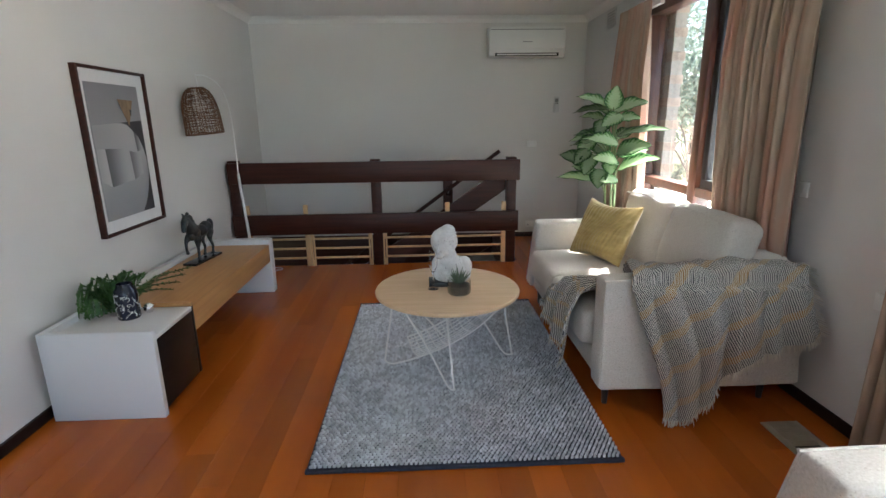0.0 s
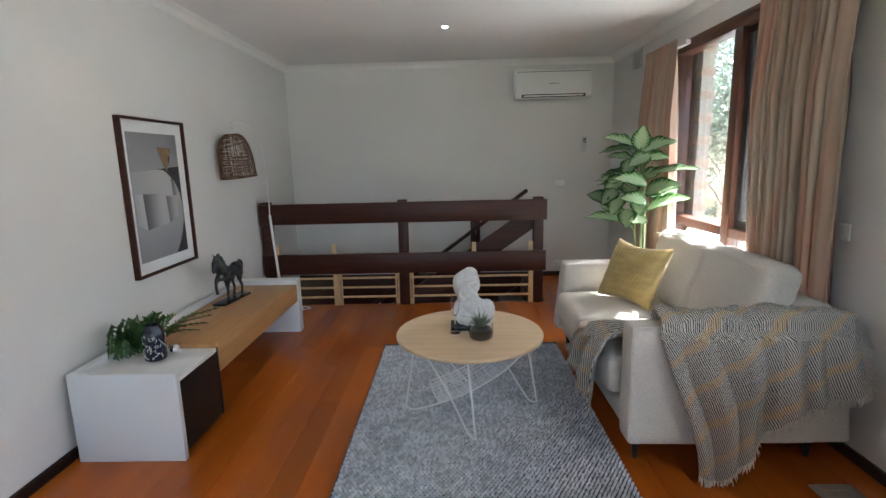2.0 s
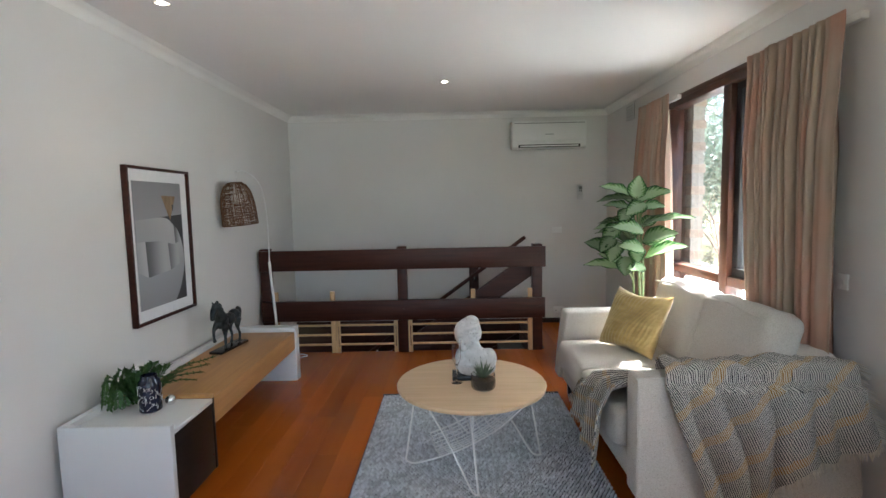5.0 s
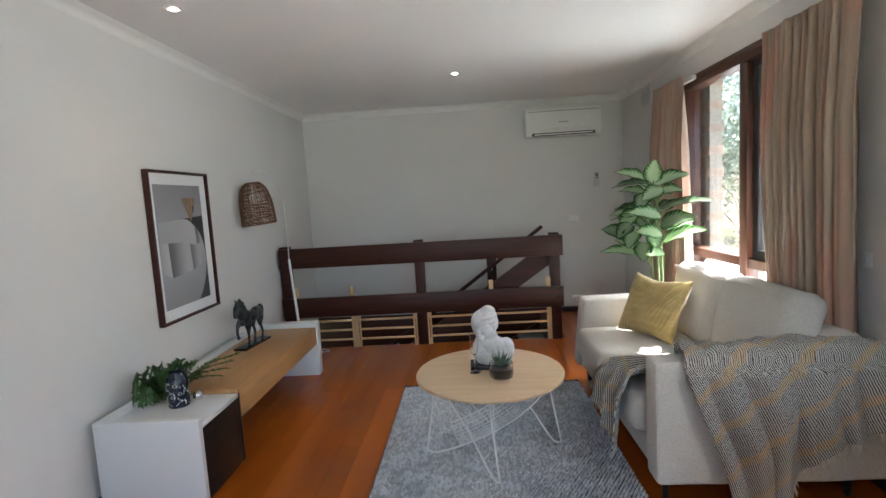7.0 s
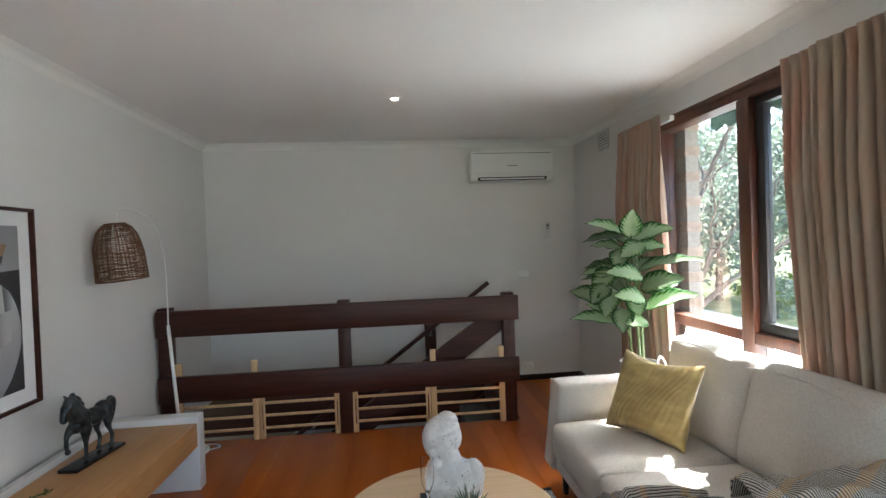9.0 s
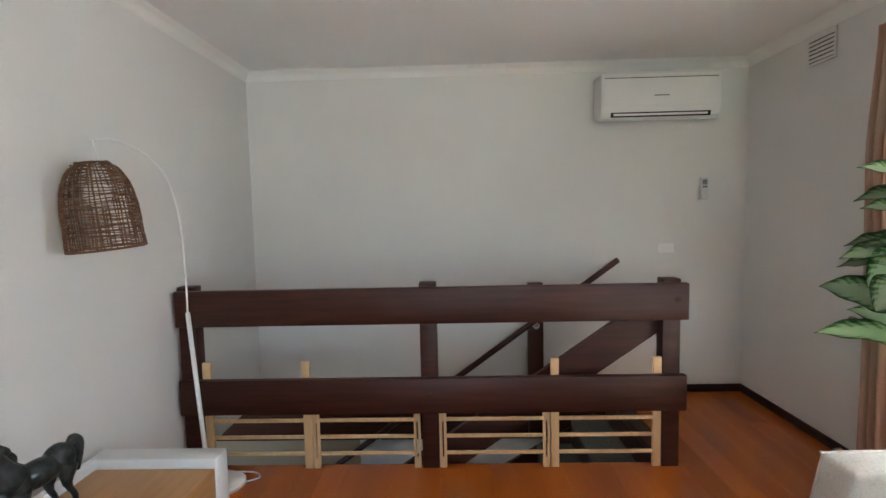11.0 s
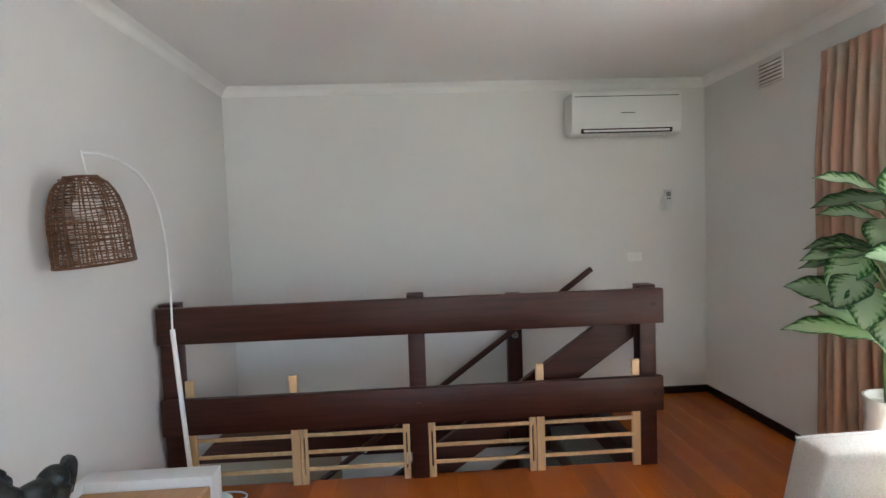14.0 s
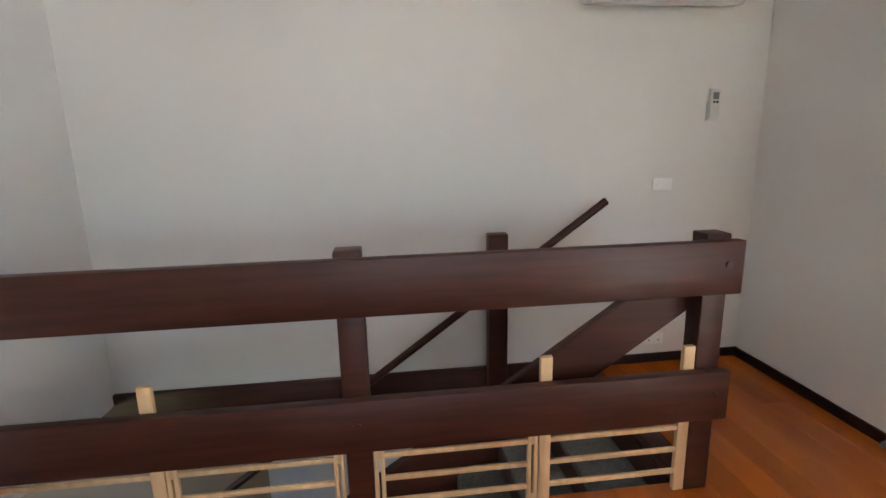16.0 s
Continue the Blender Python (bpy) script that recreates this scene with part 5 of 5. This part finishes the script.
for a, m_, c_ in SPRAYS:
    line = curve([a, m_, c_], 26)
    b = bmesh.new()
    tube(b, line, 0.0016, 5)
    for i, p in enumerate(line[2:]):
        d = (line[min(i + 3, len(line) - 1)] - line[i + 1]).normalized()
        side = d.cross(Vector((0, 0, 1))).normalized()
        for sg in (-1, 1):
            ln = random.uniform(0.020, 0.034) * (1.15 - 0.5 * i / len(line))
            tip = p + side * sg * ln + d * ln * 0.5 + Vector((0, 0, random.uniform(-0.010, 0.012)))
            n1 = p + side * sg * ln * 0.45 + d * ln * 0.46
            n2 = p + side * sg * ln * 0.55 + d * ln * 0.02 + Vector((0, 0, 0.003))
            if min(tip.z, n1.z, n2.z) < 0.001:
                continue
            try:
                vv = [b.verts.new(q) for q in (p, n1, tip, n2)]
                b.faces.new(vv)
            except ValueError:
                pass
    part("frond", b, FERN, fe, smooth=0)

# ---- framed print ----
pc = thing("framed_print", (XW, 3.291, 0.722), "dark framed abstract print of grey shapes", "picture")
W_, H_ = 0.652, 0.922
for a, b in (((0.0, -W_ / 2, 0), (0.034, -W_ / 2 + 0.016, H_)), ((0.0, W_ / 2 - 0.016, 0), (0.034, W_ / 2, H_)), ((0.0, -W_ / 2 + 0.0161, 0), (0.034, W_ / 2 - 0.0161, 0.016)), ((0.0, -W_ / 2 + 0.0161, H_ - 0.016), (0.034, W_ / 2 - 0.0161, H_))):
    part("frame_bar", box(a, b, 0.002), DARK, pc)
part("matboard", box((0.008, -W_ / 2 + 0.016, 0.016), (0.014, W_ / 2 - 0.016, H_ - 0.016)), MATBOARD, pc, "white matboard", smooth=0)
ay0, ay1, az0, az1 = -0.262, 0.198 + 0.04, 0.082, 0.838
part("print", box((0.0141, ay0, az0), (0.0155, ay1, az1)), fade("print_field", 2, az1, az0, (0.25, 0.25, 0.265), (0.45, 0.45, 0.46)), pc, "soft grey printed field", smooth=0)


def spot(q):
    """From fractions of the printed field to the picture's own two directions."""
    return (ay0 + 0.002 + (ay1 - ay0 - 0.004) * q[0], az0 + 0.002 + (az1 - az0 - 0.004) * q[1])


def flat(name, pts, x, m, label):
    bm = bmesh.new()
    prism(bm, [spot(q) for q in pts], "x", x, x + 0.0008)
    part(name, bm, m, pc, label, smooth=0)


def bow(pts):
    return [(p.x, p.y) for p in curve([(a, b, 0) for a, b in pts], 6)]


GY = ay1 - ay0
flat("dark_shape", [(0.44, 0.715), (1, 0.735), (1, 0), (0.6, 0)], 0.0157, PRINT_DARK, "charcoal printed panel")
flat("pale_disc", [(0, 0)] + bow([(0.73, 0), (0.86, 0.10), (0.965, 0.25), (0.985, 0.38), (0.95, 0.50), (0.87, 0.60), (0.79, 0.645)]) + [(0.6, 0.60), (0, 0.60)], 0.0167,
     fade("print_disc", 2, az0, az1 - 0.25, (0.27, 0.275, 0.29), (0.44, 0.44, 0.445)), "pale grey printed disc")
flat("upper_shoulder", [(0, 0.50), (0.80, 0.49), (0.78, 0.645)] + bow([(0.765, 0.655), (0.66, 0.70), (0.54, 0.715), (0.44, 0.715)]) + [(0, 0.70)], 0.0177,
     fade("print_shoulder", 1, ay0, ay1 - 0.1, (0.34, 0.34, 0.35), (0.43, 0.43, 0.435)), "grey printed shoulder")
flat("shoulder_shade", [(0.78, 0.645), (0.80, 0.49), (0.92, 0.50), (0.87, 0.60), (0.80, 0.64)], 0.0181, fade("print_shoulder_shade", 1, ay0 + 0.78 * GY, ay0 + 0.92 * GY, (0.12, 0.12, 0.13), (0.42, 0.42, 0.425)), "dark printed fold")
flat("pale_strip", [(0, 0.53), (0.16, 0.53), (0.18, 0.245), (0, 0.30)], 0.0187, fade("print_strip", 1, ay0, ay0 + 0.17 * GY, (0.37, 0.37, 0.38), (0.46, 0.46, 0.465)), "pale printed strip")
flat("shaded_block", [(0.16, 0.53), (0.62, 0.52), (0.65, 0.27), (0.18, 0.245)], 0.0187, fade("print_block", 1, ay0 + 0.15 * GY, ay0 + 0.58 * GY, (0.095, 0.095, 0.10), (0.42, 0.42, 0.425)), "shaded grey printed block")
flat("shaded_wing", [(0.622, 0.50), (0.86, 0.47), (0.86, 0.31), (0.652, 0.27)], 0.0187, fade("print_wing", 1, ay0 + 0.62 * GY, ay0 + 0.84 * GY, (0.16, 0.16, 0.17), (0.41, 0.41, 0.415)), "grey printed wing")
flat("triangle", [(0.54, 0.895), (0.85, 0.89), (0.71, 0.69)], 0.0197, PRINT_GOLD, "bronze printed triangle")
flat("triangle_shade", [(0.76, 0.82), (0.80, 0.82), (0.775, 0.765)], 0.0207, PRINT_DARK, "dark printed notch")

# ---- arc floor lamp ----
fl = thing("floor_lamp", (-1.47, 4.66, 0), "white arc floor lamp with a woven wicker shade", "floor lamp")
o = Vector((-1.47, 4.66, 0))
b = bmesh.new()
lathe(b, [(0.001, 0), (0.105, 0), (0.108, 0.004), (0.108, 0.016), (0.10, 0.022), (0.02, 0.024), (0.001, 0.025)], 40)
part("base", b, WIRE, fl)
part("lower_pole", tube(bmesh.new(), [(-0.052, -0.04, 0.02), (-0.108, -0.043, 0.908)], 0.0115, 12), WIRE, fl)
part("upper_pole", tube(bmesh.new(), curve([Vector(p) - o for p in ((-1.578, 4.617, 0.89), (-1.570, 4.605, 1.13), (-1.566, 4.575, 1.37), (-1.564, 4.50, 1.542), (-1.570, 4.40, 1.628), (-1.585, 4.29, 1.672), (-1.602, 4.19, 1.686), (-1.618, 4.125, 1.68))], 6), 0.0046, 10), WIRE, fl)
part("cord", tube(bmesh.new(), [Vector((-1.628, 4.13, 1.69)) - o, Vector((-1.625, 4.15, 1.59)) - o], 0.003, 6), WIRE, fl)
part("flex", tube(bmesh.new(), curve([(0.1, 0.02, 0.006), (0.16, 0.06, 0.006), (0.12, 0.11, 0.006), (0.02, 0.12, 0.006), (-0.12, 0.10, 0.006), (-0.2, -0.3, 0.006)], 6), 0.004, 6), WIRE, fl)


def shade_r(t):
    """Radius of the bell at t from the rim (0) to the crown (1)."""
    return 0.133 * (1 - 0.10 * t) * (0.28 + 0.72 * math.sqrt(max(0.0, 1 - max(0.0, (t - 0.40) / 0.60) ** 2.4)))


SC = Vector((-1.618, 4.155, 1.262)) - o
SH = 0.335
shade = new("shade")
shade.parent = fl
shade.matrix_basis = pose(*SC, 3, -4, 0)
tagged(shade, "brown woven wicker shade")
random.seed(31)
b = bmesh.new()
for k in range(46):
    a = k * math.tau / 46 + random.uniform(-0.045, 0.045)
    tw = random.uniform(-0.10, 0.10)
    tube(b, [((shade_r(t) + random.uniform(-0.002, 0.003)) * math.cos(a + tw * t), (shade_r(t) + 0.001) * math.sin(a + tw * t), SH * t) for t in [i / 12 for i in range(13)]], 0.0022, 4)
for k in range(34):
    t0 = 0.02 + 0.96 * k / 33
    ph = random.uniform(0, 6)
    tube(b, [((shade_r(t0) + 0.0025 * math.sin(9 * a + ph)) * math.cos(a), (shade_r(t0) + 0.0025 * math.sin(9 * a + ph)) * math.sin(a), SH * t0 + 0.004 * math.sin(3 * a + ph)) for a in [math.tau * i / 40 for i in range(41)]], 0.0023, 4)
wk = part("wicker_weave", b, WICKER, shade)
tagged(wk, kind="stuff")
for t0, rr in ((0.0, 0.005), (0.985, 0.004)):
    part("rim", tube(bmesh.new(), [(shade_r(t0) * math.cos(a), shade_r(t0) * math.sin(a), SH * t0) for a in [math.tau * i / 40 for i in range(41)]], rr, 6), WICKER, shade)
b = bmesh.new()
lathe(b, [(0.001, 0.16), (0.035, 0.17), (0.046, 0.20), (0.04, 0.235), (0.018, 0.27), (0.018, 0.33), (0.001, 0.33)], 20)
part("bulb", b, CHALK, shade, "unlit white bulb")


# ---- tall potted plant ----
def potted_plant():
    p = thing("potted_plant", (1.50, 4.03, 0), "tall variegated leafy plant in a white planter", "plant")
    b = bmesh.new()
    lathe(b, [(0.001, 0), (0.09, 0), (0.095, 0.006), (0.115, 0.60), (0.117, 0.615), (0.108, 0.615), (0.105, 0.58), (0.001, 0.58)], 36)
    part("planter", b, PLASTIC, p)
    for sg in (-1, 1):
        part("handle", tube(bmesh.new(), curve([(0.09 * sg, -0.09, 0.56), (0.115 * sg, -0.115, 0.60), (0.10 * sg, -0.10, 0.655), (0.06 * sg, -0.125, 0.655), (0.055 * sg, -0.11, 0.58)], 4), 0.005, 8), WIRE, p)
    stems = [(-0.03, 0.02), (0.02, -0.02), (0.04, 0.03), (-0.01, -0.04)]
    for k, (sx, sy) in enumerate(stems):
        part("stem", tube(bmesh.new(), curve([(sx, sy, 0.575), (sx * 1.2 - 0.01, sy, 0.85), (sx * 0.8 - 0.02, sy * 0.8, 1.15), (sx * 0.5 - 0.03, sy * 0.5, 1.42)], 5), [0.011 - 0.0004 * i for i in range(16)], 8), STEM, p)

    west, south = Vector((-0.857, 0.516, 0)), Vector((-0.516, -0.857, 0))

    def leaf(base, tip, wide, droop):
        """A blade from base to tip; wide is how far its face turns from edge-on (0) to the open room (1)."""
        base, tip = Vector(base), Vector(tip)
        d = tip - base
        ln = d.length
        d.normalize()
        face = south * wide + Vector((0, 0, 1)) * math.sqrt(max(0.0, 1 - wide * wide))
        face = (face - d * face.dot(d)).normalized()
        side = d.cross(face)
        wd = min(0.17, 0.07 + 0.42 * ln)

        def f(u, v):
            w = 2 * v - 1
            prof = wd / 2 * (math.sin(math.pi * u ** 0.8) ** 0.75 * (1 - 0.25 * u) * 1.12 if 0 < u < 1 else 0.001)
            return base + d * (ln * u) + side * (w * prof) + face * (0.26 * abs(w) ** 1.5 * prof + 0.005 * math.sin(u * 17 + 2 * w) * abs(w) + droop * ln * (u - u * u))
        thicken(part("leaf", sheet(f, 14, 8, "leaf", lambda u, v: (u, 2 * v - 1)), LEAF, p, smooth=180), 0.0012)
        foot = Vector((base.x * 0.25 - 0.015, base.y * 0.25, base.z - 0.13))
        tube(b := bmesh.new(), curve([foot, (foot + base) / 2 + Vector((0, 0, 0.02)), base + d * 0.012], 4), 0.004, 6)
        part("leaf_stalk", b, STEM, p)

    # each leaf: base (sideways, forward, up), tip (the same), how open its face is, droop
    L = [(0.00, 0.02, 1.40, -0.02, 0.03, 1.575, 0.95, 0.1), (0.05, 0.02, 1.43, 0.27, 0.06, 1.50, 0.40, 0.2), (0.00, 0.03, 1.38, -0.25, 0.06, 1.445, 0.62, 0.3), (0.02, 0.05, 1.40, 0.28, 0.10, 1.378, 0.30, 0.2),
         (0.05, 0.00, 1.32, 0.25, 0.02, 1.35, 0.35, 0.3), (-0.08, 0.08, 1.36, 0.05, 0.16, 1.275, 0.80, 0.2), (-0.04, 0.00, 1.33, -0.20, 0.00, 1.335, 0.55, 0.2), (0.04, 0.07, 1.33, 0.08, 0.12, 1.20, 0.75, 0.2),
         (-0.04, 0.05, 1.20, -0.41, 0.08, 1.255, 0.30, 0.2), (-0.07, 0.10, 1.15, 0.14, 0.20, 1.19, 0.62, 0.3), (0.07, 0.00, 1.22, 0.29, 0.00, 1.21, 0.28, 0.2), (0.07, 0.04, 1.20, 0.31, 0.06, 1.165, 0.35, 0.2),
         (0.09, 0.02, 1.15, 0.31, 0.02, 1.13, 0.20, 0.2), (0.10, 0.06, 1.20, 0.23, 0.10, 1.07, 0.80, 0.2), (-0.05, 0.04, 1.08, -0.30, 0.08, 1.145, 0.72, 0.3), (-0.06, 0.00, 1.06, -0.27, -0.02, 1.11, 0.55, 0.2),
         (-0.07, 0.06, 0.96, -0.37, 0.12, 1.055, 0.50, 0.3), (0.14, 0.05, 0.99, 0.37, 0.10, 1.065, 0.62, 0.3), (0.13, 0.12, 1.11, 0.22, 0.20, 1.00, 0.70, 0.2), (0.10, 0.14, 1.08, 0.14, 0.22, 0.925, 0.65, 0.2),
         (-0.08, 0.13, 1.02, 0.09, 0.22, 1.05, 0.65, 0.3), (-0.02, 0.10, 1.03, -0.05, 0.18, 0.93, 0.65, 0.2), (0.09, 0.03, 0.90, 0.28, 0.05, 0.975, 0.35, 0.2), (0.06, 0.05, 0.86, 0.38, 0.10, 0.885, 0.35, 0.3),
         (0.05, 0.12, 0.97, 0.04, 0.18, 0.825, 0.45, 0.2), (-0.09, 0.12, 0.89, 0.03, 0.20, 0.88, 0.60, 0.2), (0.02, -0.06, 1.36, 0.10, -0.24, 1.42, 0.4, 0.3), (-0.04, -0.06, 1.18, -0.14, -0.20, 1.26, 0.4, 0.3),
         (0.05, -0.06, 1.05, 0.16, -0.20, 1.14, 0.4, 0.3)]
    for a, b_, c, e, g, h, wide, droop in L:
        leaf(west * a + south * b_ + Vector((-0.03, 0, c)), west * e + south * g + Vector((-0.03, 0, h)), wide, droop)


potted_plant()

# ---- outside ----
single("ground", box((-150, -150, -2.1), (300, 300, -2.0)), GRASS, (0, 0, 0), "dry lawn reaching far beyond the house", "ground", kind="structure", smooth=0)
single("driveway", box((2.1, -30, -2.0), (13.5, 60, -1.985)), DRIVE, (0, 0, 0), "pale sunlit concrete driveway", "road", kind="structure", smooth=0)


def foliage(name, centre, spread, count, size, m, parent, seed):
    rng = np.random.default_rng(seed)
    clumps = rng.normal(0, 1, (max(6, count // 70), 3))
    clumps /= np.maximum(1.0, np.linalg.norm(clumps, axis=1)[:, None] / 1.0)
    verts, faces = [], []
    for k in range(count):
        c = clumps[rng.integers(len(clumps))] + rng.normal(0, 0.20, 3)
        q = np.array(centre) + c * np.array(spread)
        a, bb = rng.normal(0, 1, 3), rng.normal(0, 1, 3)
        a /= np.linalg.norm(a)
        bb = np.cross(a, bb)
        bb /= np.linalg.norm(bb)
        s = size * rng.uniform(0.6, 1.3)
        i = len(verts)
        verts += [tuple(q - a * s), tuple(q + bb * s * 0.4), tuple(q + a * s), tuple(q - bb * s * 0.4)]
        faces.append((i, i + 1, i + 2, i + 3))
    me = bpy.data.meshes.new(name)
    me.from_pydata(verts, [], faces)
    me.materials.append(m)
    ob = new(name, me)
    ob.parent = parent
    return ob


def tree(x, y, h, r, seed):
    random.seed(seed)
    t = thing("tree", (x, y, -2.0), "tall leafy garden tree in bright sun", "tree", "garden trees")
    tube(b := bmesh.new(), curve([(0, 0, 0), (0.15, 0.1, h * 0.3), (-0.1, 0.2, h * 0.6), (0.1, 0.1, h * 0.92)], 5), [0.2 - 0.0115 * i for i in range(16)], 10)
    for k in range(9):
        a, z = random.uniform(0, math.tau), h * random.uniform(0.3, 0.8)
        ln = r * random.uniform(0.6, 1.0)
        tube(b, curve([(0, 0.15, z), (ln * 0.5 * math.cos(a), ln * 0.5 * math.sin(a), z + ln * 0.25), (ln * math.cos(a), ln * math.sin(a), z + ln * 0.35)], 4), [0.06 - 0.006 * i for i in range(9)], 6)
    part("trunk", b, BARK, t)
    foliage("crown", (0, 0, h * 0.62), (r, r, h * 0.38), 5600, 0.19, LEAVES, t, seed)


for k, (x, y, h, r) in enumerate(((16.0, 24.0, 8.0, 3.0), (21.0, 21.0, 9.5, 3.6), (12.5, 31.0, 9.0, 3.4), (26.0, 28.0, 11.0, 4.4), (20.0, 36.0, 11.0, 4.4), (30.0, 20.0, 9.0, 4.0), (34.0, 36.0, 13.0, 5.5), (14.0, 42.0, 11.0, 4.6), (25.0, 46.0, 13.0, 5.5), (9.0, 38.0, 10.0, 3.6))):
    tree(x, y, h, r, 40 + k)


def open_tree(x, y, h, seed):
    """A crooked, thinly leaved tree whose branches show."""
    random.seed(seed)
    t = thing("tree", (x, y, -2.0), "crooked thin-leaved tree with bare branches near the window", "tree", "garden trees")
    b = bmesh.new()
    tips = []

    def limb(p, d, ln, r, level):
        pts = [p]
        for _ in range(4):
            d = (d + Vector((random.uniform(-0.3, 0.3), random.uniform(-0.3, 0.3), random.uniform(-0.05, 0.22)))).normalized()
            pts.append(pts[-1] + d * (ln / 4))
        line = curve(pts, 3)
        tube(b, line, [r * (1 - 0.55 * i / (len(line) - 1)) for i in range(len(line))], 6)
        tips.append(pts[-1])
        if level < 3:
            for q in pts[1:]:
                side = (d + Vector((random.uniform(-1.2, 1.2), random.uniform(-1.2, 1.2), random.uniform(-0.3, 0.6)))).normalized()
                limb(q, side, ln * random.uniform(0.45, 0.7), r * 0.45, level + 1)
    limb(Vector((0, 0, 0)), Vector((0.05, -0.05, 1)), h * 0.62, 0.13, 0)
    part("trunk", b, BARK, t)
    verts, faces = [], []
    rng = np.random.default_rng(seed)
    for q in tips:
        for _ in range(7):
            c = np.array(q) + rng.normal(0, 0.14, 3)
            a, e = rng.normal(0, 1, 3), rng.normal(0, 1, 3)
            a /= np.linalg.norm(a)
            e = np.cross(a, e)
            e /= np.linalg.norm(e)
            i = len(verts)
            verts += [tuple(c - a * 0.055), tuple(c + e * 0.022), tuple(c + a * 0.055), tuple(c - e * 0.022)]
            faces.append((i, i + 1, i + 2, i + 3))
    me = bpy.data.meshes.new("crown")
    me.from_pydata(verts, [], faces)
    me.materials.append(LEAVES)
    ob = new("crown", me)
    ob.parent = t


open_tree(5.3, 9.6, 6.6, 5)
for k, (x, y) in enumerate(((14.6, 18.6), (16.6, 20.8), (17.2, 15.8), (19.6, 18.6), (13.4, 24.2), (18.4, 24.4))):
    s = thing("shrub", (x, y, -2.0), "lime green rounded garden shrub", "shrub", "garden shrubs")
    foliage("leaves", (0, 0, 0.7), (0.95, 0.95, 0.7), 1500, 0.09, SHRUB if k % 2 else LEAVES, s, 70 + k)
    tube(b := bmesh.new(), [(0, 0, 0), (0.05, 0, 0.7)], [0.05, 0.02], 7)
    part("stems", b, BARK, s)

# ---- floorboards ----
random.seed(77)
WID = 0.128
board = mesh("floorboard", box((-WID / 2 + 0.0002, 0, -0.02), (WID / 2 - 0.0002, 1, 0), 0.0003, 1), PLANK, 0)
x = XW
while x < XE - 0.01:
    w = min(WID, XE - x)
    far = YN if x > XS - 0.01 else YR
    y = YS
    while y < far - 0.01:
        ln = min(random.uniform(1.4, 3.2), far - y)
        if far - y - ln < 0.5:
            ln = far - y
        ob = new("floorboard", board)
        ob.location, ob.scale = (x + w / 2, y, 0), (w / WID, ln - 0.0006, 1)
        ob.parent = floor
        y += ln
    x += w
